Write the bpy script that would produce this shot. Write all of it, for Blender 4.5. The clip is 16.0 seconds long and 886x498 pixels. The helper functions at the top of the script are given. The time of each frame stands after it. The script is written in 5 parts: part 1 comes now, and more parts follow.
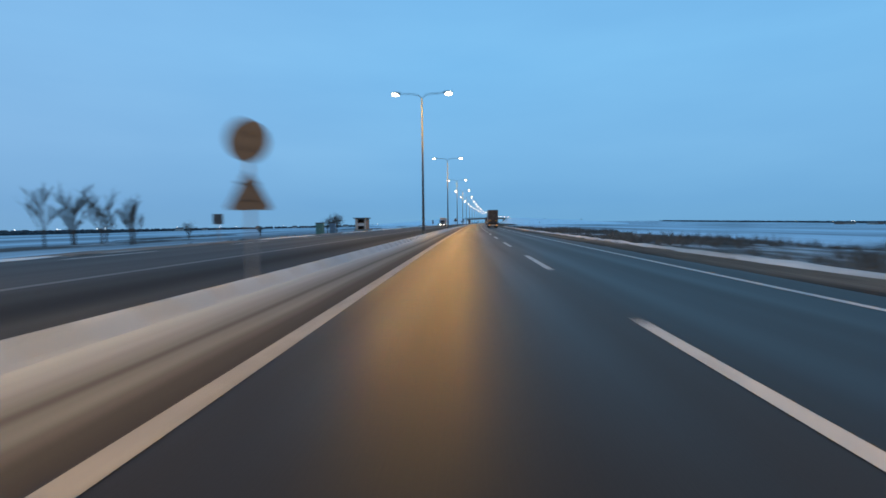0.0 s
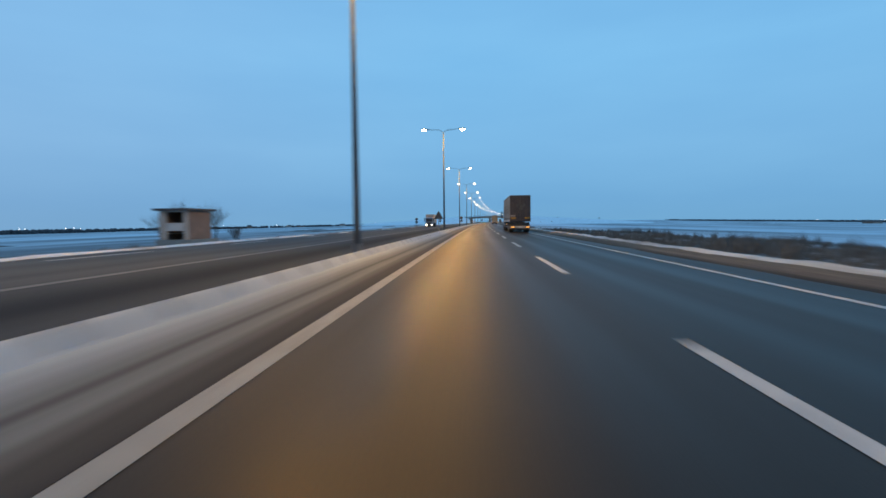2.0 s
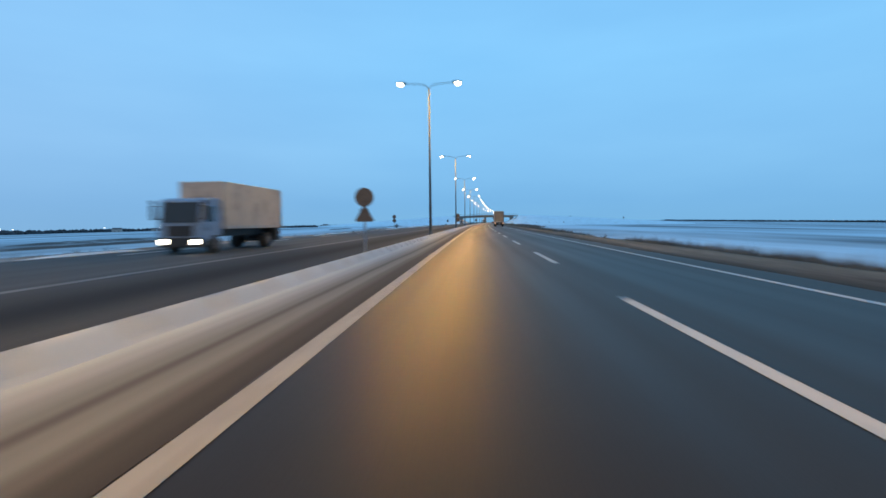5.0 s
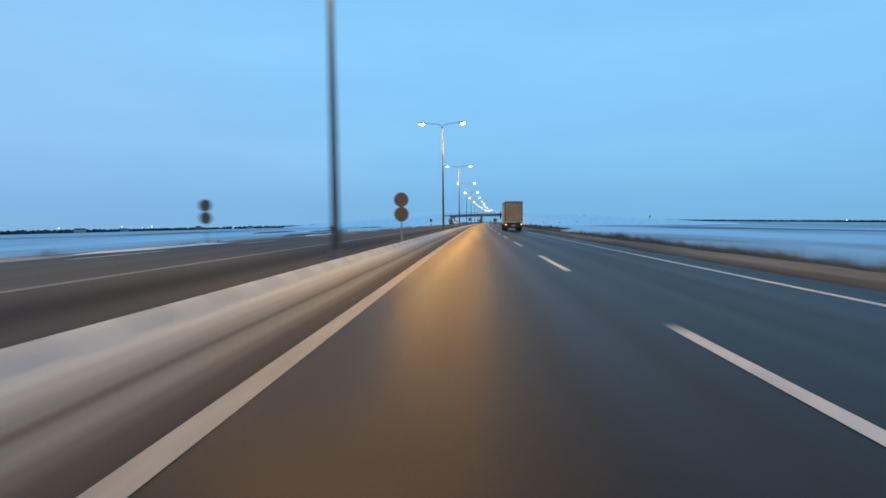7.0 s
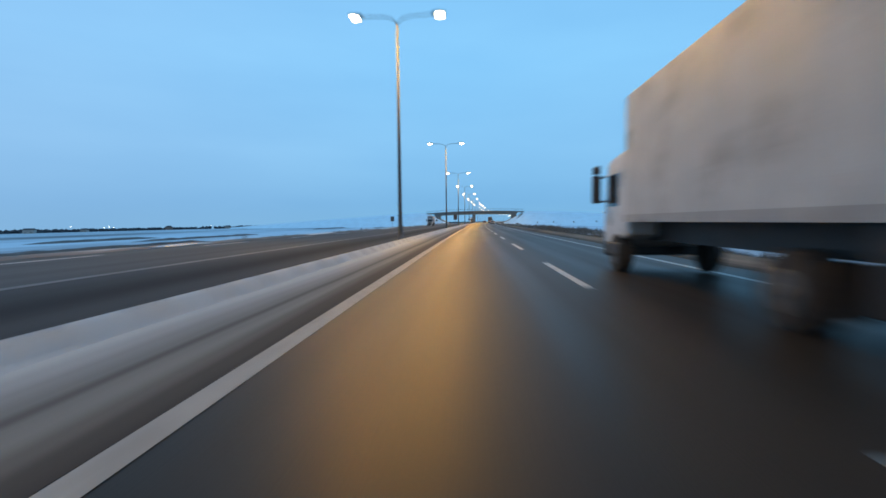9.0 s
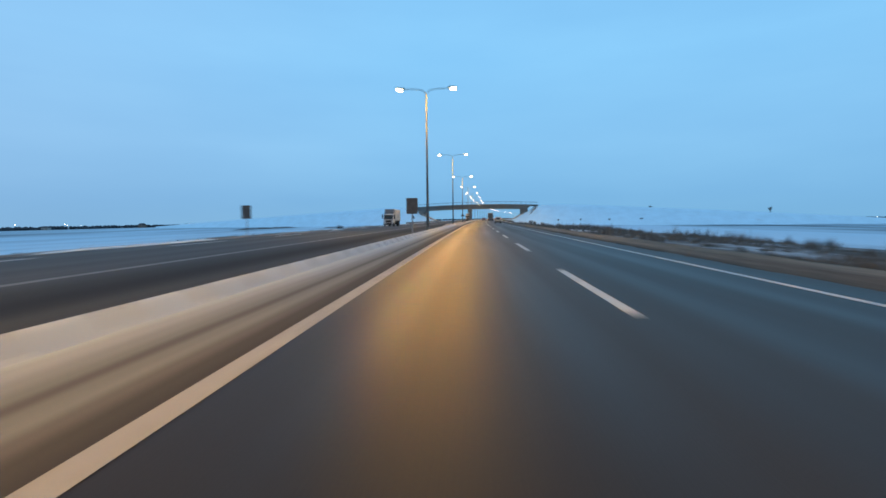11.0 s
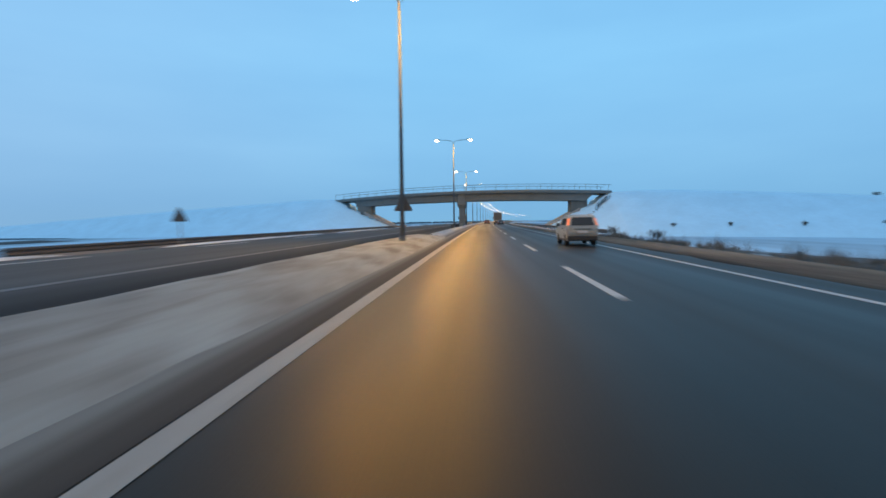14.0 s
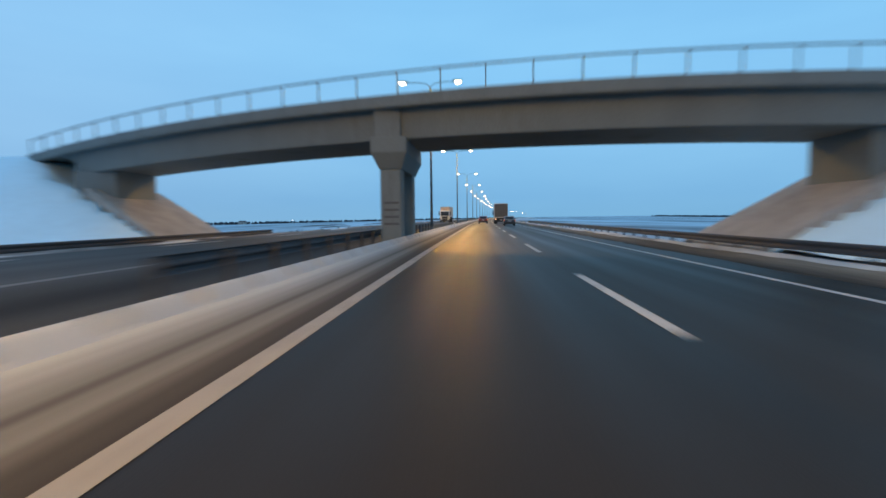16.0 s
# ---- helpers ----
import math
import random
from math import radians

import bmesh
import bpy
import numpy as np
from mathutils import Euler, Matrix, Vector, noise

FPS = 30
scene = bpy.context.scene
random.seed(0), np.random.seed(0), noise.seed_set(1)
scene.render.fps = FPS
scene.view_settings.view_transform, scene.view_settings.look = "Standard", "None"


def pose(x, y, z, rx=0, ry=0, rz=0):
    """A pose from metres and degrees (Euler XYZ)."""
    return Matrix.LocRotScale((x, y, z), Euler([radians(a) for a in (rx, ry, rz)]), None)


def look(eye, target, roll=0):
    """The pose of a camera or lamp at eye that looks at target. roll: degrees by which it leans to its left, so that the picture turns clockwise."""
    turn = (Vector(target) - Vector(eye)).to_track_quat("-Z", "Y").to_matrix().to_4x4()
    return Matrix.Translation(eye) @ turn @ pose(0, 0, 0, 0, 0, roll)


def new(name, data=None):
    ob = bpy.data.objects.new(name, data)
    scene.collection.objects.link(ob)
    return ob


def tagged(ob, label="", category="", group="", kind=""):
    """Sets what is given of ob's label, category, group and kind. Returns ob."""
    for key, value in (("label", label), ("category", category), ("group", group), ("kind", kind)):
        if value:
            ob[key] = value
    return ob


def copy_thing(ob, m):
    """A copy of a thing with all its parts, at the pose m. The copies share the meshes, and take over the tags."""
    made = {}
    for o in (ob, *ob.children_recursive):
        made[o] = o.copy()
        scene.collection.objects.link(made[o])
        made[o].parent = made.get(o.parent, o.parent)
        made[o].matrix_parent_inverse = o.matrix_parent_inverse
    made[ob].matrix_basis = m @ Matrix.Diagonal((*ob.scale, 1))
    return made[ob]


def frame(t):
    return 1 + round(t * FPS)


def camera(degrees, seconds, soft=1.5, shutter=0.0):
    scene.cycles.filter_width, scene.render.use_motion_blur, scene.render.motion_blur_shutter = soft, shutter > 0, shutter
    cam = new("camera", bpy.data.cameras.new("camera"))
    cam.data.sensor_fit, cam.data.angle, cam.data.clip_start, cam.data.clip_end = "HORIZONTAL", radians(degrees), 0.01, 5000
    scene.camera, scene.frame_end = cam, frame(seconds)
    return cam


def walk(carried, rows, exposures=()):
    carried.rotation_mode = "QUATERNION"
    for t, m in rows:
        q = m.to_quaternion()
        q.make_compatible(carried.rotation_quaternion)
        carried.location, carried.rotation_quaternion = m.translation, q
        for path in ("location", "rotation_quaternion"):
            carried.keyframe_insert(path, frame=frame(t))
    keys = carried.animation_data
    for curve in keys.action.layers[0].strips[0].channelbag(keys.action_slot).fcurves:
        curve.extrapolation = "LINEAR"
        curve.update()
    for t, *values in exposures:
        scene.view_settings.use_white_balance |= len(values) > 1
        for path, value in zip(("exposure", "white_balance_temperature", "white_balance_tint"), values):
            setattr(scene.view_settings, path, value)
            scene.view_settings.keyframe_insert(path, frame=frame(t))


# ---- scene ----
# ---------------------------------------------------------------- the road's line
# s: metres along the road, u: metres to the right of the drive line, z: metres above the asphalt
ROAD_R = 6000.0
EYE = 1.19


def fall(u):
    """The crossfall: the carriageway drains to its right."""
    return -0.025 * min(max(u, -2.4), 9.0)


def on_road(s, u, z=0.0):
    a = s / ROAD_R
    return Vector((ROAD_R - (ROAD_R - u) * math.cos(a), (ROAD_R - u) * math.sin(a), z + fall(u)))


def road_pose(s, u, z=0.0, turn=0.0):
    p = on_road(s, u, z)
    return Matrix.Translation(p) @ Matrix.Rotation(radians(turn) - s / ROAD_R, 4, 'Z')


# ---------------------------------------------------------------- camera
cam = camera(84.9, 16.0, soft=1.6, shutter=0.65)
# seconds, metres along, metres to the right, yaw to the left of the road, pitch down, roll
DRIVE = [
    (0.0, -0.01, 0.017, 2.99, 3.09, 0.6),
    (0.5, 15.14, 0.061, 3.12, 3.12, 0.6),
    (1.0, 30.45, 0.092, 3.33, 3.09, 0.6),
    (1.5, 45.74, 0.051, 3.65, 3.05, 0.6),
    (2.0, 61.08, 0.009, 3.83, 3.19, 0.6),
    (2.5, 76.51, -0.012, 3.80, 3.44, 0.6),
    (3.0, 92.00, -0.041, 4.04, 3.32, 0.6),
    (3.5, 107.21, -0.089, 4.00, 3.04, 0.6),
    (4.0, 122.83, -0.169, 3.88, 3.09, 0.6),
    (6.5, 200.76, -0.200, 3.84, 3.18, 0.6),
    (7.0, 216.32, -0.172, 3.79, 3.17, 0.6),
    (7.5, 232.15, -0.095, 3.77, 3.28, 0.6),
    (8.0, 247.98, -0.004, 3.99, 3.23, 0.6),
    (8.5, 263.85, 0.011, 3.67, 3.21, 0.6),
    (11.0, 342.42, 0.092, 3.62, 3.59, 0.6),
    (11.5, 358.15, 0.159, 4.18, 3.33, 0.6),
    (12.0, 373.87, 0.200, 4.43, 3.14, 0.6),
    (12.5, 389.53, 0.177, 4.55, 3.16, 0.6),
    (13.0, 405.22, 0.103, 4.87, 3.23, 0.6),
    (13.5, 421.06, 0.019, 4.69, 3.29, 0.6),
    (14.0, 436.92, -0.089, 4.37, 3.31, 0.6),
    (14.5, 452.41, -0.068, 3.79, 3.37, 0.6),
    (15.0, 468.29, -0.075, 3.88, 3.46, 0.6),
    (15.5, 484.02, -0.009, 3.82, 3.57, 0.6),
    (16.0, 499.51, 0.016, 4.21, 3.69, 0.6),
]
walk(cam, [(t, road_pose(s, u, EYE) @ pose(0, 0, 0, 90 - p, 0, y) @ pose(0, 0, 0, 0, 0, -r))
           for t, s, u, y, p, r in DRIVE],
     exposures=[(0.0, -0.08, 6050, 10), (1.8, -0.08, 6150, 10), (2.6, -0.06, 6250, 10), (3.3, 0.12, 6150, 10), (8.0, 0.16, 6250, 10), (12.0, 0.15, 6400, 10), (16.0, 0.14, 6450, 10)])

# ---------------------------------------------------------------- sky and exposure
world = bpy.data.worlds.new("dusk_sky")
scene.world = world
world.use_nodes = True
wt = world.node_tree
wt.nodes.clear()
w_out = wt.nodes.new("ShaderNodeOutputWorld")
w_bg = wt.nodes.new("ShaderNodeBackground")
w_co = wt.nodes.new("ShaderNodeTexCoord")
w_sep = wt.nodes.new("ShaderNodeSeparateXYZ")
w_ramp = wt.nodes.new("ShaderNodeValToRGB")
w_noise = wt.nodes.new("ShaderNodeTexNoise")
w_map = wt.nodes.new("ShaderNodeMapping")
w_mix = wt.nodes.new("ShaderNodeMix")
w_mix.data_type = 'RGBA'
w_mix.blend_type = 'MULTIPLY'
w_mix.inputs[0].default_value = 1.0
w_r2 = wt.nodes.new("ShaderNodeValToRGB")
w_map.inputs["Scale"].default_value = (1.2, 1.2, 5.0)
w_noise.inputs["Scale"].default_value = 1.6
w_noise.inputs["Detail"].default_value = 5.0
w_r2.color_ramp.elements[0].position = 0.3
w_r2.color_ramp.elements[0].color = (0.93, 0.95, 0.97, 1)
w_r2.color_ramp.elements[1].position = 0.7
w_r2.color_ramp.elements[1].color = (1.06, 1.04, 1.02, 1)
stops = [(0.0, (0.190, 0.425, 0.66)), (0.04, (0.190, 0.432, 0.69)), (0.14, (0.225, 0.500, 0.780)),
         (0.30, (0.235, 0.545, 0.850)), (0.55, (0.20, 0.48, 0.80)), (1.0, (0.17, 0.42, 0.72))]
while len(w_ramp.color_ramp.elements) < len(stops):
    w_ramp.color_ramp.elements.new(0.5)
for el, (p, c) in zip(w_ramp.color_ramp.elements, stops):
    el.position, el.color = p, (*c, 1)
wt.links.new(w_co.outputs["Generated"], w_sep.inputs[0])
wt.links.new(w_sep.outputs["Z"], w_ramp.inputs[0])
wt.links.new(w_co.outputs["Generated"], w_map.inputs[0])
wt.links.new(w_map.outputs[0], w_noise.inputs["Vector"])
wt.links.new(w_noise.outputs["Fac"], w_r2.inputs[0])
wt.links.new(w_ramp.outputs[0], w_mix.inputs["A"])
wt.links.new(w_r2.outputs[0], w_mix.inputs["B"])
w_glow = wt.nodes.new("ShaderNodeMix")
w_glow.data_type = 'RGBA'
w_glow.inputs["B"].default_value = (0.255, 0.42, 0.60, 1)
w_left = wt.nodes.new("ShaderNodeMapRange")
w_left.inputs["From Min"].default_value, w_left.inputs["From Max"].default_value = -0.05, -0.75
w_haze = wt.nodes.new("ShaderNodeMix")
w_haze.data_type = 'RGBA'
w_haze.blend_type = 'MULTIPLY'
w_haze.inputs["B"].default_value = (1.18, 0.99, 0.97, 1)
wt.links.new(w_sep.outputs["X"], w_left.inputs["Value"])
wt.links.new(w_left.outputs[0], w_haze.inputs[0])
wt.links.new(w_mix.outputs["Result"], w_haze.inputs["A"])
w_back = wt.nodes.new("ShaderNodeMapRange")
w_back.interpolation_type = 'SMOOTHSTEP'
w_back.inputs["From Min"].default_value, w_back.inputs["From Max"].default_value = 0.35, -0.9
wt.links.new(w_sep.outputs["Y"], w_back.inputs["Value"])
wt.links.new(w_back.outputs[0], w_glow.inputs[0])
wt.links.new(w_haze.outputs["Result"], w_glow.inputs["A"])
wt.links.new(w_glow.outputs["Result"], w_bg.inputs["Color"])
wt.links.new(w_bg.outputs[0], w_out.inputs[0])
w_bg.inputs["Strength"].default_value = 1.0

# what is left of the day: a very wide, weak sun low behind the clouds
sun_data = bpy.data.lights.new("sun", 'SUN')
sun_data.energy = 0.08
sun_data.angle = radians(60)
sun_data.color = (0.95, 0.85, 0.85)
sun = new("sun", sun_data)
sun.matrix_world = look((0, -60, 60), (0, 0, 0))


LAMP_POWER = 2900.0      # watts of each street lamp's bulb


# ---------------------------------------------------------------- materials
def mat(name, base, rough=0.6, metal=0.0, scale=4.0, amount=0.25, bump=0.2, fine=40.0, spec=0.5, dirt=None,
        dirt_scale=0.6, dirt_amount=0.5, stretch=(1, 1, 1), emit=None, emit_strength=0.0, rough_var=0.1, random=0.0, along=False):
    m = bpy.data.materials.new(name)
    m.use_nodes = True
    nt = m.node_tree
    b = nt.nodes["Principled BSDF"]
    b.inputs["Roughness"].default_value = rough
    b.inputs["Metallic"].default_value = metal
    b.inputs["Specular IOR Level"].default_value = spec
    co = nt.nodes.new("ShaderNodeTexCoord")
    mp = nt.nodes.new("ShaderNodeMapping")
    mp.inputs["Scale"].default_value = stretch
    nt.links.new(co.outputs["UV" if along else "Object"], mp.inputs[0])
    n1 = nt.nodes.new("ShaderNodeTexNoise")
    n1.inputs["Scale"].default_value = scale
    n1.inputs["Detail"].default_value = 6
    n2 = nt.nodes.new("ShaderNodeTexNoise")
    n2.inputs["Scale"].default_value = fine
    n2.inputs["Detail"].default_value = 4
    for n in (n1, n2):
        nt.links.new(mp.outputs[0], n.inputs["Vector"])
    r1 = nt.nodes.new("ShaderNodeMapRange")
    r1.inputs["From Min"].default_value, r1.inputs["From Max"].default_value = 0.3, 0.7
    r1.inputs["To Min"].default_value, r1.inputs["To Max"].default_value = 1 - amount, 1 + amount
    nt.links.new(n1.outputs["Fac"], r1.inputs["Value"])
    r2 = nt.nodes.new("ShaderNodeMapRange")
    r2.inputs["From Min"].default_value, r2.inputs["From Max"].default_value = 0.3, 0.7
    r2.inputs["To Min"].default_value, r2.inputs["To Max"].default_value = 1 - amount * 0.5, 1 + amount * 0.5
    nt.links.new(n2.outputs["Fac"], r2.inputs["Value"])
    mul = nt.nodes.new("ShaderNodeMath")
    mul.operation = 'MULTIPLY'
    nt.links.new(r1.outputs[0], mul.inputs[0])
    nt.links.new(r2.outputs[0], mul.inputs[1])
    fac = mul.outputs[0]
    if random:
        oi = nt.nodes.new("ShaderNodeObjectInfo")
        rr = nt.nodes.new("ShaderNodeMapRange")
        rr.inputs["To Min"].default_value, rr.inputs["To Max"].default_value = 1 - random, 1 + random
        nt.links.new(oi.outputs["Random"], rr.inputs["Value"])
        m2 = nt.nodes.new("ShaderNodeMath")
        m2.operation = 'MULTIPLY'
        nt.links.new(fac, m2.inputs[0])
        nt.links.new(rr.outputs[0], m2.inputs[1])
        fac = m2.outputs[0]
    sc = nt.nodes.new("ShaderNodeVectorMath")
    sc.operation = 'SCALE'
    sc.inputs[0].default_value = base
    nt.links.new(fac, sc.inputs["Scale"])
    col = sc.outputs[0]
    if dirt:
        n3 = nt.nodes.new("ShaderNodeTexNoise")
        n3.inputs["Scale"].default_value = dirt_scale
        n3.inputs["Detail"].default_value = 7
        n3.inputs["Roughness"].default_value = 0.65
        nt.links.new(mp.outputs[0], n3.inputs["Vector"])
        r3 = nt.nodes.new("ShaderNodeMapRange")
        r3.inputs["From Min"].default_value, r3.inputs["From Max"].default_value = 0.66 - 0.3 * dirt_amount, 0.84 - 0.3 * dirt_amount
        nt.links.new(n3.outputs["Fac"], r3.inputs["Value"])
        mx = nt.nodes.new("ShaderNodeMix")
        mx.data_type = 'RGBA'
        mx.inputs["B"].default_value = (*dirt, 1)
        nt.links.new(r3.outputs[0], mx.inputs[0])
        nt.links.new(col, mx.inputs["A"])
        col = mx.outputs["Result"]
    nt.links.new(col, b.inputs["Base Color"])
    rv = nt.nodes.new("ShaderNodeMapRange")
    rv.inputs["From Min"].default_value, rv.inputs["From Max"].default_value = 0.3, 0.7
    rv.inputs["To Min"].default_value = max(0.02, rough - rough_var)
    rv.inputs["To Max"].default_value = min(1.0, rough + rough_var)
    nt.links.new(n1.outputs["Fac"], rv.inputs["Value"])
    nt.links.new(rv.outputs[0], b.inputs["Roughness"])
    if bump:
        bp = nt.nodes.new("ShaderNodeBump")
        bp.inputs["Strength"].default_value = bump
        bp.inputs["Distance"].default_value = 0.02
        nt.links.new(n2.outputs["Fac"], bp.inputs["Height"])
        nt.links.new(bp.outputs[0], b.inputs["Normal"])
    if emit:
        b.inputs["Emission Color"].default_value = (*emit, 1)
        b.inputs["Emission Strength"].default_value = emit_strength
    return m


def banded(name, stops, sway=0.15, rough=0.85, spec=0.08, bump=0.3, grain=0.2, fine=20.0, curve='B_SPLINE'):
    """Dirt and wear in soft bands along the road: stops of (metres to the right, colour)."""
    m = mat(name, (1, 1, 1), rough, spec=spec, scale=0.9, amount=grain, bump=bump, fine=fine, stretch=(1, 0.06, 1), along=True, rough_var=0.04)
    nt = m.node_tree
    b = nt.nodes["Principled BSDF"]
    tint = b.inputs["Base Color"].links[0].from_socket
    co = nt.nodes.new("ShaderNodeTexCoord")
    sep = nt.nodes.new("ShaderNodeSeparateXYZ")
    nt.links.new(co.outputs["UV"], sep.inputs[0])
    mp = nt.nodes.new("ShaderNodeMapping")
    mp.inputs["Scale"].default_value = (0.6, 0.05, 1)
    nt.links.new(co.outputs["UV"], mp.inputs[0])
    ns = nt.nodes.new("ShaderNodeTexNoise")
    ns.inputs["Scale"].default_value = 1.0
    ns.inputs["Detail"].default_value = 5
    nt.links.new(mp.outputs[0], ns.inputs["Vector"])
    ma = nt.nodes.new("ShaderNodeMath")
    ma.operation = 'MULTIPLY_ADD'
    ma.inputs[1].default_value = 4 * sway
    nt.links.new(ns.outputs["Fac"], ma.inputs[0])
    nt.links.new(sep.outputs["X"], ma.inputs[2])
    mr = nt.nodes.new("ShaderNodeMapRange")
    u0, u1 = stops[0][0], stops[-1][0]
    mr.inputs["From Min"].default_value, mr.inputs["From Max"].default_value = u0 + 2 * sway, u1 + 2 * sway
    nt.links.new(ma.outputs[0], mr.inputs["Value"])
    rp = nt.nodes.new("ShaderNodeValToRGB")
    while len(rp.color_ramp.elements) < len(stops):
        rp.color_ramp.elements.new(0.5)
    for el, (u, c) in zip(rp.color_ramp.elements, stops):
        el.position, el.color = (u - u0) / (u1 - u0), (*c, 1)
    rp.color_ramp.interpolation = curve
    nt.links.new(mr.outputs[0], rp.inputs[0])
    mx = nt.nodes.new("ShaderNodeMix")
    mx.data_type = 'RGBA'
    mx.blend_type = 'MULTIPLY'
    mx.inputs[0].default_value = 1.0
    nt.links.new(rp.outputs[0], mx.inputs["A"])
    nt.links.new(tint, mx.inputs["B"])
    nt.links.new(mx.outputs["Result"], b.inputs["Base Color"])
    return m


def grey(v):
    return (v * 0.90, v * 0.97, v * 1.02)


ASPHALT = mat("asphalt", (0.0185, 0.0155, 0.0125), 0.50, spec=0.17, scale=0.8, amount=0.22, bump=0.05, fine=60, rough_var=0.05,
              stretch=(1, 0.04, 1), along=True)
ASPHALT.node_tree.nodes["Principled BSDF"].inputs["Specular Tint"].default_value = (1.0, 0.86, 0.68, 1)      # warm tint put into the reflections: sky less blue, lamp pool more orange


def wheel_tracks(m, tracks, wide, drop):
    """Smoother, slightly darker bands where the tyres run: tracks are metres to the right."""
    nt = m.node_tree
    b = nt.nodes["Principled BSDF"]
    co = nt.nodes.new("ShaderNodeTexCoord")
    sep = nt.nodes.new("ShaderNodeSeparateXYZ")
    nt.links.new(co.outputs["UV"], sep.inputs[0])
    mp = nt.nodes.new("ShaderNodeMapping")
    mp.inputs["Scale"].default_value = (0.5, 0.03, 1)
    nt.links.new(co.outputs["UV"], mp.inputs[0])
    ns = nt.nodes.new("ShaderNodeTexNoise")
    ns.inputs["Scale"].default_value = 1.0
    ns.inputs["Detail"].default_value = 4
    nt.links.new(mp.outputs[0], ns.inputs["Vector"])
    total = None
    for u in tracks:
        sway = nt.nodes.new("ShaderNodeMath")
        sway.operation = 'MULTIPLY_ADD'
        sway.inputs[1].default_value, sway.inputs[2].default_value = 0.5, -0.25 - u
        nt.links.new(ns.outputs["Fac"], sway.inputs[0])
        off = nt.nodes.new("ShaderNodeMath")
        nt.links.new(sep.outputs["X"], off.inputs[0])
        nt.links.new(sway.outputs[0], off.inputs[1])
        far = nt.nodes.new("ShaderNodeMath")
        far.operation = 'ABSOLUTE'
        nt.links.new(off.outputs[0], far.inputs[0])
        near = nt.nodes.new("ShaderNodeMapRange")
        near.interpolation_type = 'SMOOTHSTEP'
        near.inputs["From Min"].default_value, near.inputs["From Max"].default_value = wide, 0.05
        nt.links.new(far.outputs[0], near.inputs["Value"])
        if total is None:
            total = near.outputs[0]
        else:
            add = nt.nodes.new("ShaderNodeMath")
            nt.links.new(total, add.inputs[0])
            nt.links.new(near.outputs[0], add.inputs[1])
            total = add.outputs[0]
    rough = nt.nodes.new("ShaderNodeMath")
    rough.operation = 'MULTIPLY_ADD'
    rough.inputs[1].default_value = -drop
    nt.links.new(total, rough.inputs[0])
    nt.links.new(b.inputs["Roughness"].links[0].from_socket, rough.inputs[2])
    nt.links.new(rough.outputs[0], b.inputs["Roughness"])


wheel_tracks(ASPHALT, (-0.85, 1.05, 3.15, 4.95), 0.55, 0.05)
ASPHALT_DRY = banded("dry_tyre_streaked_asphalt", [(u, grey(v)) for u, v in (
    (-15.5, 0.095), (-14.0, 0.10), (-12.5, 0.082), (-11.2, 0.098), (-10.4, 0.074), (-9.4, 0.09), (-8.4, 0.08), (-7.6, 0.055),
    (-6.9, 0.04), (-6.3, 0.022), (-5.8, 0.024), (-5.2, 0.055), (-4.7, 0.052), (-4.2, 0.03), (-3.6, 0.026))], sway=0.12, bump=0.12, fine=50.0)
MEDIAN_DIRT = banded("dirty_median_snow", [(-3.3, (0.40, 0.418, 0.425)), (-2.99, (0.385, 0.40, 0.405)), (-2.88, (0.30, 0.31, 0.31)), (-2.77, (0.218, 0.222, 0.218)), (-2.66, (0.165, 0.165, 0.158)), (-2.56, (0.094, 0.091, 0.086)),
                                           (-2.46, (0.160, 0.158, 0.147)), (-2.33, (0.178, 0.175, 0.162)), (-2.2, (0.112, 0.105, 0.093)), (-2.05, (0.062, 0.056, 0.049)), (-1.78, (0.043, 0.039, 0.035))],
                     sway=0.07, spec=0.15, grain=0.07, fine=9.0, curve='EASE')
PAINT = mat("road_paint", (0.44, 0.43, 0.41), 0.6, scale=3, amount=0.15, dirt=(0.22, 0.21, 0.2), dirt_scale=5, dirt_amount=0.45)
PAINT_DIRTY = mat("gritty_road_paint", (0.29, 0.27, 0.24), 0.7, scale=3, amount=0.15, dirt=(0.16, 0.145, 0.125), dirt_scale=4, dirt_amount=0.55)
PAINT_WORN = mat("worn_road_paint", (0.135, 0.135, 0.135), 0.65, scale=2, amount=0.2, dirt=(0.075, 0.078, 0.08), dirt_scale=3, dirt_amount=0.95)
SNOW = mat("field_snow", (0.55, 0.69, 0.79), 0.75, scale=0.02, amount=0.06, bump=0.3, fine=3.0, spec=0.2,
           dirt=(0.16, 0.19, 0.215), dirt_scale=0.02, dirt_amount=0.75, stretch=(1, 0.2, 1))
SNOW_CLEAN = mat("clean_snow", (0.64, 0.85, 0.96), 0.8, scale=0.3, amount=0.05, bump=0.0, fine=2.0, spec=0.1,
                 dirt=(0.58, 0.70, 0.76), dirt_scale=0.25, dirt_amount=0.15)
SNOW_BANK = mat("bank_snow", (0.29, 0.287, 0.262), 0.8, scale=0.8, amount=0.15, bump=0.5, fine=14, spec=0.2,
                dirt=(0.17, 0.15, 0.13), dirt_scale=1.1, dirt_amount=0.7, stretch=(1, 0.35, 1))
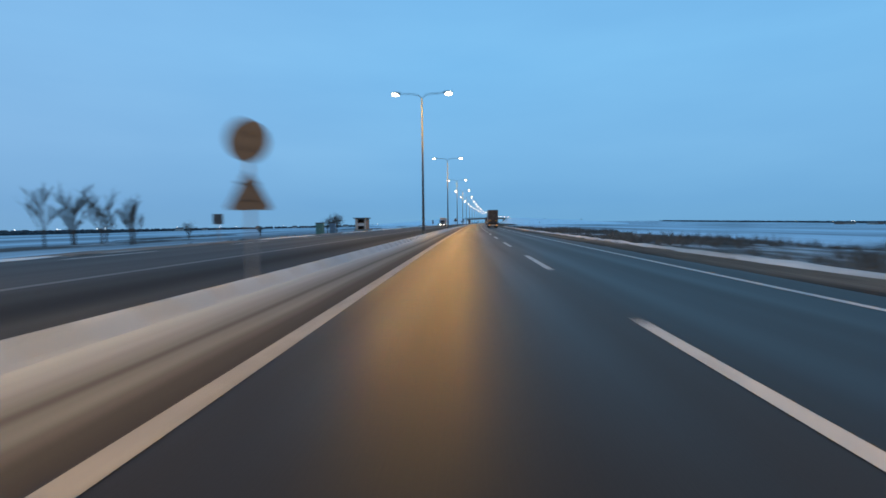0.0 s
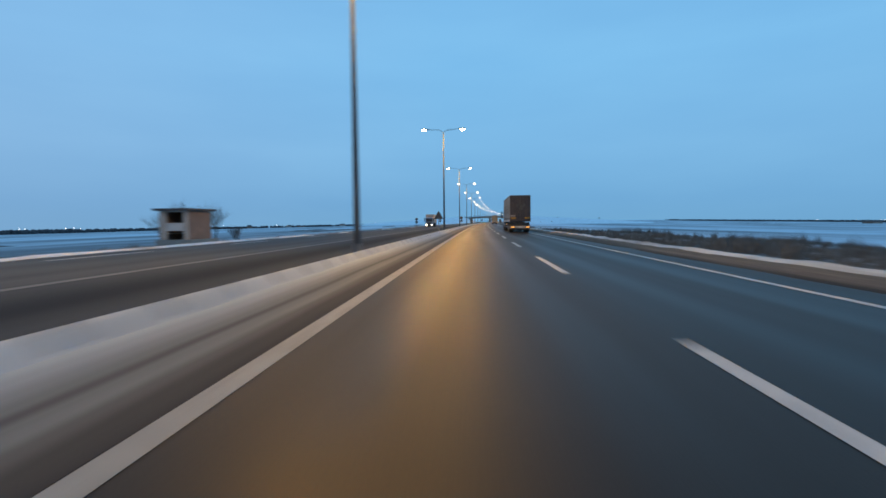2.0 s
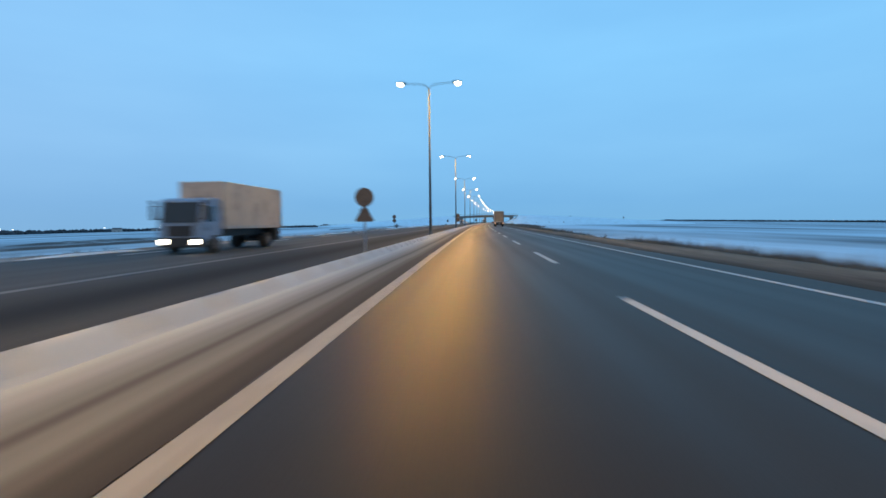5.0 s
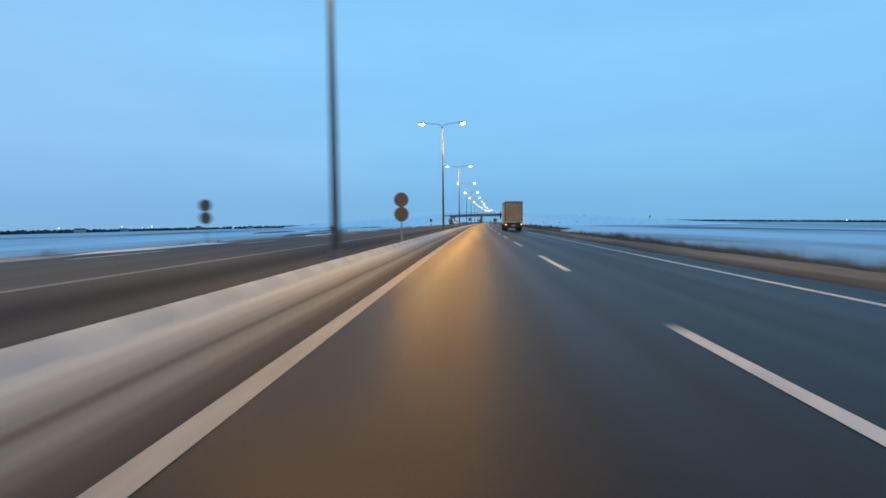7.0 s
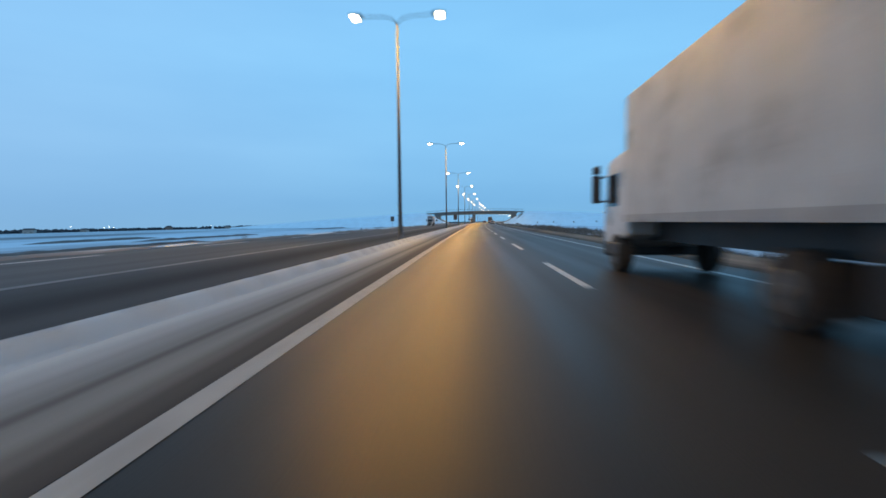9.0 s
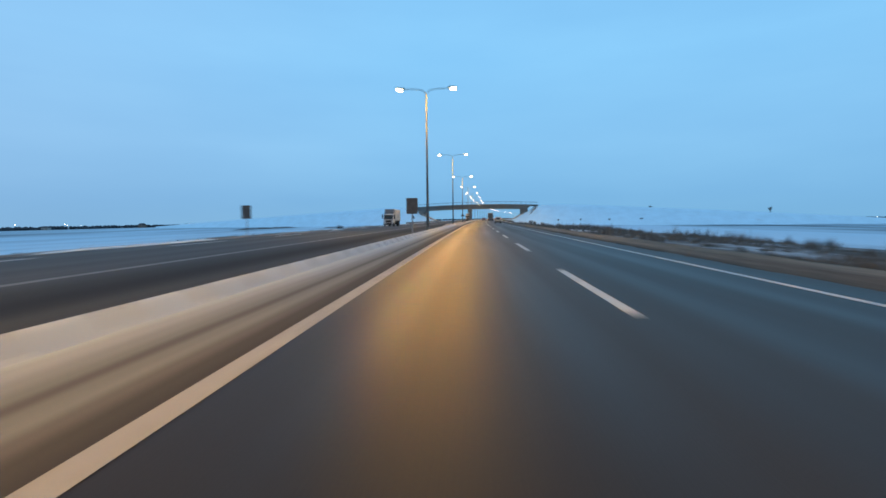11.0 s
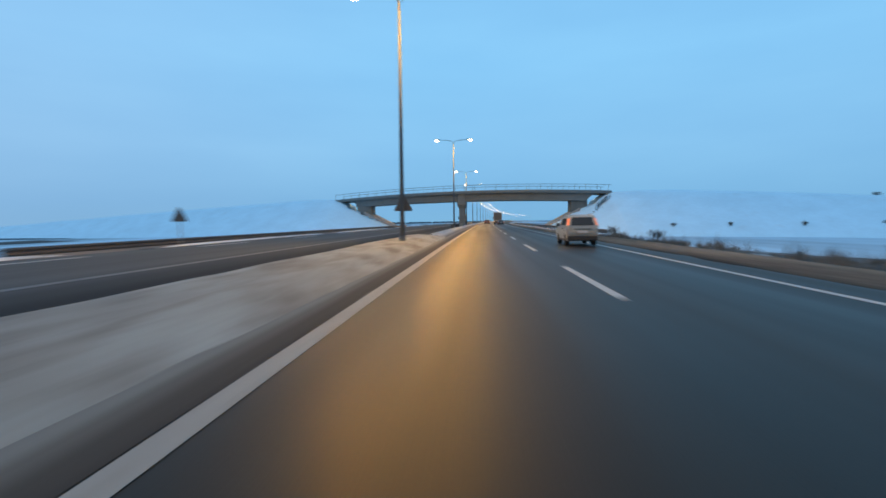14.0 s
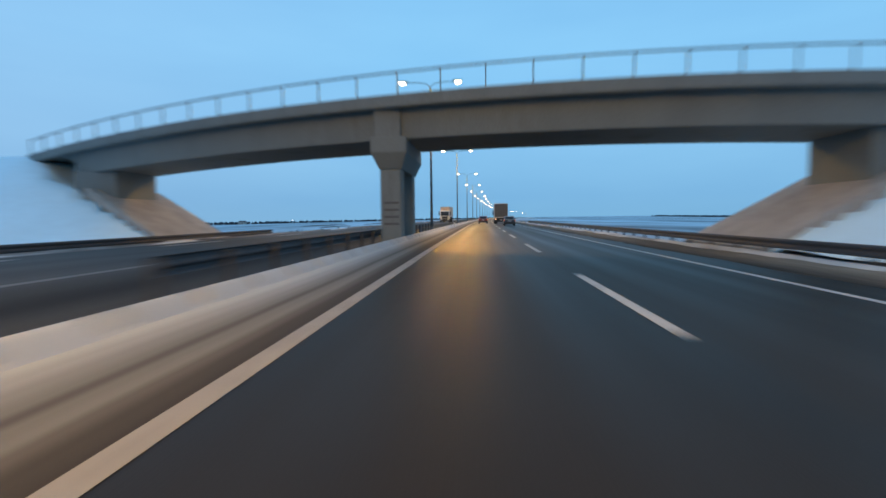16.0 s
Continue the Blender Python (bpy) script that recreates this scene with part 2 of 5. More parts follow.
VERGE_NEAR = banded("gritty_brown_verge", [(7.2, (0.035, 0.031, 0.028)), (7.6, (0.065, 0.055, 0.045)), (8.2, (0.125, 0.105, 0.083)), (8.9, (0.155, 0.135, 0.11)),
                                           (9.5, (0.125, 0.112, 0.093)), (10.2, (0.09, 0.083, 0.072)), (11.0, (0.075, 0.072, 0.065))], sway=0.3, rough=0.92, bump=0.5, grain=0.5, fine=14.0)
VERGE = mat("gritty_verge", (0.15, 0.125, 0.105), 0.9, scale=0.7, amount=0.3, bump=0.6, fine=20,
            dirt=(0.36, 0.37, 0.38), dirt_scale=0.5, dirt_amount=0.5, stretch=(1, 0.3, 1))
CONCRETE = mat("barrier_concrete", (0.39, 0.41, 0.42), 0.8, scale=1.2, amount=0.08, bump=0.25, fine=30,
               dirt=(0.24, 0.235, 0.225), dirt_scale=1.6, dirt_amount=0.4, stretch=(1, 1.3, 0.35), random=0.06)
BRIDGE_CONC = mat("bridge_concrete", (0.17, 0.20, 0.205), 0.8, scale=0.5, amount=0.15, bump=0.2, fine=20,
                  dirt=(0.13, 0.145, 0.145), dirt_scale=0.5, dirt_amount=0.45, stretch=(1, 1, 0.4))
RIDGE = mat("old_white_snow", (0.50, 0.49, 0.47), 0.8, scale=0.8, amount=0.2, bump=0.4, fine=10, spec=0.2, dirt=(0.22, 0.20, 0.18), dirt_scale=0.7, dirt_amount=0.6, stretch=(1, 0.2, 1), along=True)
RIDGE_WHITE = mat("thin_white_snow", (0.62, 0.64, 0.65), 0.8, scale=0.8, amount=0.12, bump=0.3, fine=8, spec=0.15, dirt=(0.34, 0.33, 0.32), dirt_scale=0.8, dirt_amount=0.45, stretch=(1, 0.3, 1), along=True)
BANK_EARTH = mat("bare_frozen_earth", (0.075, 0.075, 0.075), 0.95, scale=0.5, amount=0.35, bump=0.4, fine=6, dirt=(0.36, 0.42, 0.46), dirt_scale=0.4, dirt_amount=0.5, stretch=(1, 0.2, 1), along=True)
SLOPE = mat("slope_paving", (0.36, 0.34, 0.315), 0.9, scale=0.8, amount=0.2, bump=0.3, fine=12, dirt=(0.4, 0.37, 0.34), dirt_scale=0.7, dirt_amount=0.3)
RAIL = mat("dull_guard_rail", (0.055, 0.060, 0.068), 0.65, metal=0.3, scale=2, amount=0.2, bump=0.05, dirt=(0.04, 0.038, 0.038), dirt_scale=2, dirt_amount=0.5)
POLE = mat("weathered_pole_paint", (0.135, 0.148, 0.16), 0.8, scale=2, amount=0.15, bump=0.03, spec=0.08)
RAILING = mat("dull_steel_railing", (0.115, 0.135, 0.15), 0.6, metal=0.3, scale=2, amount=0.15, bump=0.03)
STEEL = mat("galvanised_steel", (0.30, 0.31, 0.32), 0.5, metal=0.7, scale=2, amount=0.15, bump=0.05)
SIGN_BACK = mat("sign_back", (0.082, 0.078, 0.076), 0.6, metal=0.1, scale=4, amount=0.25, bump=0.05)
LENS = mat("lamp_lens", (0.9, 0.8, 0.6), 0.3, emit=(1.0, 0.72, 0.38), emit_strength=28.0, bump=0)
BUSH = mat("dry_scrub", (0.11, 0.112, 0.108), 0.9, scale=1.5, amount=0.4, bump=0)
WOOD_FAR = mat("far_wood", (0.035, 0.045, 0.055), 0.95, scale=0.05, amount=0.3, bump=0)
BARK = mat("bark", (0.07, 0.06, 0.05), 0.9, scale=6, amount=0.3)
PLASTER = mat("pale_plaster", (0.36, 0.34, 0.31), 0.8, scale=1.5, amount=0.15, dirt=(0.20, 0.18, 0.16), dirt_scale=1.2, dirt_amount=0.5)
BRICKRED = mat("brown_cladding", (0.20, 0.14, 0.11), 0.8, scale=2, amount=0.2)
ROOF_DARK = mat("dark_roof", (0.06, 0.06, 0.065), 0.7, scale=2, amount=0.2)
CURTAIN = mat("grey_tarpaulin", (0.084, 0.091, 0.094), 0.55, scale=0.7, amount=0.12, bump=0.1, fine=6,
              dirt=(0.10, 0.093, 0.085), dirt_scale=0.7, dirt_amount=0.5, stretch=(1, 0.5, 1))
DARK_DOOR = mat("dark_doors", (0.035, 0.033, 0.04), 0.4, scale=1.5, amount=0.2, bump=0.03, dirt=(0.07, 0.06, 0.055), dirt_scale=1, dirt_amount=0.5)
ALU = mat("aluminium_panel", (0.34, 0.33, 0.32), 0.5, metal=0.2, scale=1.5, amount=0.15, dirt=(0.2, 0.18, 0.16), dirt_scale=1.0, dirt_amount=0.5)
PALE_BAND = mat("pale_side_band", (0.45, 0.45, 0.44), 0.5, scale=1.5, amount=0.15, dirt=(0.26, 0.24, 0.22), dirt_scale=1.0, dirt_amount=0.5)
BLACK = mat("black_plastic", (0.02, 0.02, 0.021), 0.5, scale=5, amount=0.2, bump=0.05)
RUBBER = mat("tyre_rubber", (0.022, 0.021, 0.02), 0.85, scale=8, amount=0.3)
RIM = mat("wheel_rim", (0.13, 0.125, 0.12), 0.55, metal=0.6, scale=6, amount=0.2)
TAIL = mat("tail_light", (0.5, 0.04, 0.02), 0.3, emit=(1.0, 0.30, 0.07), emit_strength=0.75, bump=0)
RED_LENS = mat("red_lamp_glass", (0.20, 0.025, 0.018), 0.25, scale=4, amount=0.15, bump=0)
AMBER = mat("amber_marker", (0.7, 0.3, 0.03), 0.3, emit=(1.0, 0.42, 0.06), emit_strength=2.0, bump=0)
GLOBE = mat("lamp_globe", (0.9, 0.9, 0.85), 0.3, emit=(1.0, 0.9, 0.75), emit_strength=6.0, bump=0)
HEAD = mat("head_light", (0.9, 0.9, 0.85), 0.2, emit=(1.0, 0.88, 0.65), emit_strength=14.0, bump=0)
LENS_CLEAR = mat("clear_lamp_glass", (0.55, 0.55, 0.53), 0.2, scale=3, amount=0.1, bump=0)
HEAD_DIM = mat("warm_lamp", (0.9, 0.7, 0.5), 0.3, emit=(1.0, 0.50, 0.20), emit_strength=1.7, bump=0)
YELLOW = mat("yellow_plate", (0.40, 0.22, 0.02), 0.5, scale=5, amount=0.2)
WHITE_CAB = mat("white_cab_paint", (0.55, 0.55, 0.55), 0.35, scale=1.5, amount=0.1, dirt=(0.3, 0.27, 0.24), dirt_scale=1.2, dirt_amount=0.5, bump=0.03)
DARK_CAB = mat("grey_cab_paint", (0.085, 0.095, 0.11), 0.35, scale=1.5, amount=0.1, dirt=(0.08, 0.075, 0.07), dirt_scale=1.2, dirt_amount=0.6, bump=0.03)
BLUE_CAB = mat("blue_cab_paint", (0.16, 0.24, 0.36), 0.35, scale=1.5, amount=0.1, dirt=(0.1, 0.1, 0.1), dirt_scale=1.2, dirt_amount=0.5, bump=0.03)
BEIGE_BOX = mat("beige_box_panel", (0.42, 0.36, 0.30), 0.5, scale=0.8, amount=0.1, dirt=(0.27, 0.23, 0.19), dirt_scale=0.9, dirt_amount=0.6, bump=0.05)
SILVER = mat("silver_car_paint", (0.36, 0.35, 0.32), 0.35, metal=0.4, scale=2, amount=0.08, dirt=(0.2, 0.18, 0.15), dirt_scale=1.5, dirt_amount=0.5, bump=0.02)
RED_CAR = mat("dark_red_car_paint", (0.16, 0.03, 0.025), 0.35, scale=2, amount=0.1, bump=0.02)
DARK_CAR = mat("dark_car_paint", (0.05, 0.055, 0.065), 0.35, scale=2, amount=0.1, bump=0.02)
GLASS = mat("dark_glass", (0.02, 0.022, 0.025), 0.08, scale=2, amount=0.1, bump=0, rough_var=0.03)
BROWN_DOOR = mat("dull_beige_doors", (0.27, 0.22, 0.16), 0.6, scale=1.2, amount=0.2, bump=0.03, dirt=(0.20, 0.165, 0.13), dirt_scale=0.8, dirt_amount=0.5)
EARTH = mat("frozen_marsh", (0.07, 0.066, 0.06), 0.95, scale=0.35, amount=0.35, bump=0.5, fine=6, dirt=(0.42, 0.48, 0.52), dirt_scale=0.25, dirt_amount=0.62, stretch=(1, 0.25, 1), along=True)
GREYTEXT = mat("grey_lettering", (0.045, 0.046, 0.05), 0.6, scale=3, amount=0.15)
EMBLEM = mat("pale_emblem", (0.075, 0.082, 0.078), 0.6, scale=4, amount=0.5, dirt=(0.03, 0.03, 0.035), dirt_scale=5, dirt_amount=0.7)
GREEN_BOX = mat("faded_green_sheet", (0.07, 0.17, 0.15), 0.6, scale=2, amount=0.2, dirt=(0.06, 0.08, 0.08), dirt_scale=2, dirt_amount=0.4)
BLUE_BOX = mat("faded_blue_sheet", (0.10, 0.17, 0.24), 0.6, scale=2, amount=0.2)


# ---------------------------------------------------------------- small mesh tools
def finish(bm, name, material, smooth=False):
    bmesh.ops.recalc_face_normals(bm, faces=bm.faces)
    me = bpy.data.meshes.new(name)
    bm.to_mesh(me)
    bm.free()
    for m in (material if isinstance(material, (list, tuple)) else [material]):
        me.materials.append(m)
    if smooth:
        for p in me.polygons:
            p.use_smooth = True
    return me


def part(name, bm, material, parent, label="", smooth=False):
    ob = new(name, finish(bm, name, material, smooth))
    ob.parent = parent
    if label:
        ob["label"] = label
    return ob


def thing(name, label, category, m, group="", kind=""):
    ob = new(name)
    ob.empty_display_size = 0.2
    ob.matrix_world = m
    return tagged(ob, label, category, group, kind)


def box(x0, x1, y0, y1, z0, z1, bevel=0.0, seg=2, bm=None):
    bm = bm or bmesh.new()
    r = bmesh.ops.create_cube(bm, size=1.0)
    vs = r["verts"]
    bmesh.ops.scale(bm, vec=(x1 - x0, y1 - y0, z1 - z0), verts=vs)
    bmesh.ops.translate(bm, vec=((x0 + x1) / 2, (y0 + y1) / 2, (z0 + z1) / 2), verts=vs)
    if bevel:
        es = {e for v in vs for e in v.link_edges}
        bmesh.ops.bevel(bm, geom=list(es), offset=bevel, segments=seg, affect='EDGES', profile=0.5)
    return bm


def tube(a, b, r0, r1=None, n=10, bm=None):
    """A tapered rod from a to b."""
    bm = bm or bmesh.new()
    a, b = Vector(a), Vector(b)
    d = b - a
    m = Matrix.Translation((a + b) / 2) @ d.to_track_quat('Z', 'Y').to_matrix().to_4x4()
    bmesh.ops.create_cone(bm, cap_ends=True, segments=n, radius1=r0, radius2=r0 if r1 is None else r1, depth=d.length, matrix=m)
    return bm


def prism(outline, x0, x1, bevel=0.0, bm=None, axis='X'):
    """An outline of (y, z) pulled from x0 to x1."""
    bm = bm or bmesh.new()
    lo = [bm.verts.new((x0, y, z)) for y, z in outline]
    hi = [bm.verts.new((x1, y, z)) for y, z in outline]
    n = len(outline)
    fs = [bm.faces.new(lo), bm.faces.new(hi[::-1])]
    for i in range(n):
        fs.append(bm.faces.new((lo[i], hi[i], hi[(i + 1) % n], lo[(i + 1) % n])))
    if bevel:
        bmesh.ops.bevel(bm, geom=list({e for f in fs for e in f.edges}), offset=bevel, segments=2, affect='EDGES', profile=0.5)
    return bm


def road_strip(bm, s0, s1, profile, step=10.0, wobble=0.0, seed=0, closed=False, ramp=0.0, base=0.0):
    """A band that follows the road from s0 to s1 with the cross-section (u, z); over ramp metres its ends sink to base."""
    n = max(1, int(math.ceil((s1 - s0) / step)))
    rings = []
    lay = bm.loops.layers.uv.verify()
    for i in range(n + 1):
        s = s0 + (s1 - s0) * i / n
        ring = []
        rise = min(1.0, (s - s0) / ramp, (s1 - s) / ramp) if ramp else 1.0
        for j, (u, z) in enumerate(profile):
            du = dz = 0.0
            if wobble:
                du = wobble * noise.noise((s * 0.11, j * 3.7, seed))
                dz = 0.5 * wobble * noise.noise((s * 0.37, j * 2.3, seed + 9))
                dz += 0.35 * wobble * noise.noise((s * 1.1, j * 5.3, seed + 4))
            ring.append(bm.verts.new(on_road(s, u + du, base + (z + dz - base) * rise - 0.03 * (1 - rise))))
        rings.append(ring)
    m = len(profile)
    for i, (a, b) in enumerate(zip(rings, rings[1:])):
        sa, sb = (s0 + (s1 - s0) * k / n for k in (i, i + 1))
        for j in range(m if closed else m - 1):
            k = (j + 1) % m
            f = bm.faces.new((a[j], a[k], b[k], b[j]))
            for lp, c in zip(f.loops, ((profile[j][0], sa), (profile[k][0], sa), (profile[k][0], sb), (profile[j][0], sb))):
                lp[lay].uv = c
    if closed:
        bm.faces.new(rings[0])
        bm.faces.new(rings[-1][::-1])
    return bm


def setting(name, bm, material, label, category, smooth=False):
    ob = new(name, finish(bm, name, material, smooth))
    return tagged(ob, label, category, kind="structure")


def field_z(u):
    """The farmland falls away gently on both sides of the motorway."""
    return -1.2 - 0.014 * max(0.0, abs(u) - 45.0)


# ---------------------------------------------------------------- ground, carriageways
END = 2600.0
BRIDGE_S = 519.5
bm = bmesh.new()
road_strip(bm, -400, 4300, [(u, field_z(u)) for u in (-3600, -1800, -900, -400, -200, -100, -45)] + [(-26, -1.1), (-17.5, -0.25), (-15.4, -0.06),
                            (-4, -0.06), (8.0, -0.06), (9.6, -0.06), (10.8, -0.25), (14.8, -0.85), (40, -1.1)] + [(u, field_z(u)) for u in (55, 100, 200, 400, 900, 1800, 3600)], step=25)
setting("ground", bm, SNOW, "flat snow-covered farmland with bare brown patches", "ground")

bm = bmesh.new()
road_strip(bm, -120, END, [(-2.4, 0.0), (8.55, 0.0)], step=12)
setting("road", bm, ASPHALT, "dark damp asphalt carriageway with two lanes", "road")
bm = bmesh.new()
road_strip(bm, -120, END, [(-15.5, -0.01), (-10, -0.005), (-3.6, 0.0)], step=12)
setting("road", bm, ASPHALT_DRY, "grey dry opposite carriageway streaked by tyres", "road")
# painted lines
bm = bmesh.new()
road_strip(bm, -60, END, [(-1.86, 0.005), (-1.65, 0.005)], step=12)
setting("edge_line", bm, PAINT_DIRTY, "solid gritty white inner edge line", "road marking")
bm = bmesh.new()
road_strip(bm, -60, END, [(5.97, 0.005), (6.16, 0.005)], step=12)
setting("edge_line", bm, PAINT, "solid white outer edge line", "road marking")
bm = bmesh.new()
road_strip(bm, -60, END, [(-8.48, 0.006), (-8.21, 0.006)], step=12)
setting("edge_line", bm, PAINT_WORN, "worn pale line on the opposite carriageway", "road marking")
DASH, PERIOD, PHASE = 5.3, 12.0, 0.66
lane_line = tagged(new("lane_line"), "dashed white lane line", "road marking", kind="structure")
me = None
for i in range(-3, 75):
    s = PHASE + i * PERIOD
    bm = bmesh.new()
    road_strip(bm, 0, DASH, [(2.04, 0.005), (2.22, 0.005)], step=3)
    if me is None:
        me = finish(bm, "dash", PAINT)
    else:
        bm.free()
    ob = new("dash", me)
    ob.parent = lane_line
    ob.matrix_world = road_pose(s, 0, 0)
opp_line = tagged(new("lane_line"), "dashed white line beside the opposite hard shoulder", "road marking", kind="structure")
me2 = None
for i in range(-2, 75):
    bm = bmesh.new()
    road_strip(bm, 0, 5.0, [(-14.1, -0.002), (-13.9, -0.002)], step=3)
    if me2 is None:
        me2 = finish(bm, "dash", PAINT)
    else:
        bm.free()
    ob = new("dash", me2)
    ob.parent = opp_line
    ob.matrix_world = road_pose(4 + i * 12.0, 0, 0)

# ---------------------------------------------------------------- median and verges
bm = bmesh.new()
road_strip(bm, -80, 900, [(-1.87, 0.0025), (-1.98, 0.012), (-2.12, 0.028), (-2.3, 0.045), (-2.5, 0.05), (-2.66, 0.065), (-2.8, 0.105), (-2.92, 0.15), (-3.02, 0.19), (-3.1, 0.20), (-3.2, 0.16), (-3.4, 0.10), (-3.75, 0.0), (-3.9, -0.08)],
           step=1.2, wobble=0.02, seed=3)
setting("median_snow", bm, MEDIAN_DIRT, "dirty grey snow and brown slush packed along the median", "snow", True)
bm = bmesh.new()
road_strip(bm, 411, 474, [(-2.36, 0.03), (-2.5, 0.085), (-2.66, 0.115), (-2.8, 0.155), (-2.95, 0.215), (-3.15, 0.255), (-3.6, 0.25), (-4.2, 0.30), (-4.6, 0.28), (-5.0, -0.02)], step=1.0, wobble=0.06, seed=5, ramp=6.0)
setting("snow_bank", bm, SNOW_BANK, "low ploughed snow bank in the median", "snow", True)
bm = bmesh.new()
road_strip(bm, -80, 1500, [(7.25, -0.01), (7.45, 0.015), (7.9, 0.03), (8.4, 0.06), (8.9, 0.13), (9.4, 0.13), (10.0, 0.02), (10.5, -0.12), (11.0, -0.35)], step=1.5, wobble=0.06, seed=7)
setting("verge", bm, VERGE_NEAR, "brown gritty verge with old snow", "verge", True)
bm = bmesh.new()
road_strip(bm, -80, 1500, [(-15.3, 0.0), (-15.9, 0.06), (-16.6, 0.04), (-17.6, -0.22), (-18.5, -0.4)], step=2.0, wobble=0.10, seed=11)
setting("verge", bm, VERGE, "brown frozen verge beside the opposite carriageway", "verge", True)

rnd = random.Random(31)
s = -70.0
bm = bmesh.new()
road_strip(bm, 72, 108, [(-15.32, 0.0), (-15.36, 0.06), (-15.55, 0.11), (-15.72, 0.07), (-15.8, 0.0)], step=1.0, wobble=0.06, seed=4, ramp=5.0)
setting("snow_ridge", bm, RIDGE_WHITE, "thin ridge of white snow left along the far road edge", "snow", True)
while s < 700.0:
    near_bridge = 425.0 < s < 510.0
    length = rnd.uniform(14.0, 30.0) if near_bridge else rnd.uniform(4.0, 15.0)
    wide = rnd.uniform(0.10, 0.24)
    bm = bmesh.new()
    road_strip(bm, s, s + length, [(-15.32, 0.0), (-15.36, 0.05), (-15.42 - 0.5 * wide, 0.09), (-15.42 - wide, 0.07), (-15.48 - wide, 0.0)], step=1.0, wobble=0.05, seed=s, ramp=2.5)
    setting("snow_ridge", bm, RIDGE_WHITE, "thin ridge of white snow left along the far road edge", "snow", True)
    s += length + (rnd.uniform(2.0, 5.0) if near_bridge else rnd.uniform(8.0, 24.0))
for k, (u0, u1, z, gap, keep) in enumerate(((-18.6, -20.6, -0.52, 30.0, 0.7), (-24.5, -26.0, -0.98, 42.0, 0.4), (-31.0, -33.0, -1.12, 55.0, 0.4), (-43.0, -47.0, -1.18, 75.0, 0.4), (-62.0, -70.0, -1.33, 110.0, 0.4))):
    bm = bmesh.new()
    s = -90.0
    while s < 900.0:
        length = min(gap, 50.0) * rnd.uniform(0.4, 1.2)
        off, slim = rnd.uniform(-0.12, 0.12) * u0, rnd.uniform(0.5, 1.1)
        if rnd.random() < keep:
            a, w = u0 + (off if k else 0.0), (u1 - u0) * slim
            road_strip(bm, s, s + length, [(a, z - 0.3), (a + 0.25 * w, z + 0.16), (a + 0.5 * w, z + 0.24), (a + 0.75 * w, z + 0.16), (a + w, z - 0.3)], step=2.0, wobble=0.22, seed=k * 7 + 1, ramp=9.0, base=z - 0.3)
        s += length
    setting("earth_bank", bm, BANK_EARTH, "low bare earth bank showing dark through the snow", "ground", True)


def marsh_edge(s):
    """How far the frozen marsh reaches from the road."""
    def ease(a, b):
        f = min(1.0, max(0.0, (s - a) / (b - a)))
        return f * f * (3 - 2 * f)
    wide = 16.0 * (1 - ease(135, 195)) + 12.0 * ease(310, 365) * (1 - ease(440, 505))
    return 13.6 + wide * (1.0 + 0.25 * noise.noise((s * 0.05, 2.0, 7.0))) + 0.8 * noise.noise((s * 0.13, 4.0, 1.0))


bm = bmesh.new()
lay = bm.loops.layers.uv.verify()
last = None
for i in range(262):
    s = -80 + i * 3.0
    e = marsh_edge(s)
    prof = [(10.2, -0.12), (10.8, -0.19), (13.0 + 0.2 * noise.noise((s * 0.2, 0, 3)), -0.50), (max(13.4, min(14.8, e)), -0.76), (max(13.6, 0.5 * (e + 14.8)), -0.82), (max(14.0, e + 1.0), -0.95)]
    row = [(bm.verts.new(on_road(s, u, z + 0.04 * noise.noise((s * 0.3, u, 5)))), (u, s)) for u, z in prof]
    if last:
        for (a, ca), (b, cb), (c, cc), (d, cd) in zip(last, last[1:], row[1:], row):
            f = bm.faces.new((a, b, c, d))
            for lp, co in zip(f.loops, (ca, cb, cc, cd)):
                lp[lay].uv = co
    last = row
setting("frozen_marsh", bm, EARTH, "dark frozen marshy strip beyond the verge", "ground", True)

for s0, s1, k in ((-80, 150, 1), (476, 640, 2)):
    bm = bmesh.new()
    road_strip(bm, s0, s1, [(8.7, 0.05), (8.92, 0.15), (9.15, 0.22), (9.42, 0.18), (9.65, 0.05)], step=0.8, wobble=0.16, seed=20 + k)
    setting("snow_ridge", bm, RIDGE, "ridge of old white snow along the verge", "snow", True)

BAR = [(-0.26, 0.0), (-0.08, 0.32), (-0.05, 0.345), (-0.02, 0.34), (0.03, 0.305), (0.09, 0.235), (0.16, 0.16), (0.25, 0.09), (0.36, 0.04), (0.36, 0.0)]


def barrier_block(bm, at):
    """One block along y, its ends capped apart so that the long faces shade smoothly."""
    n = len(BAR)
    lo = [bm.verts.new(at(0.085, u, z)) for u, z in BAR]
    hi = [bm.verts.new(at(1.215, u, z)) for u, z in BAR]
    for j in range(n):
        k = (j + 1) % n
        f = bm.faces.new((lo[j], lo[k], hi[k], hi[j]))
        f.smooth = 2 <= j < n - 3
    bm.faces.new([bm.verts.new(v.co) for v in lo])
    bm.faces.new([bm.verts.new(v.co) for v in hi[::-1]])


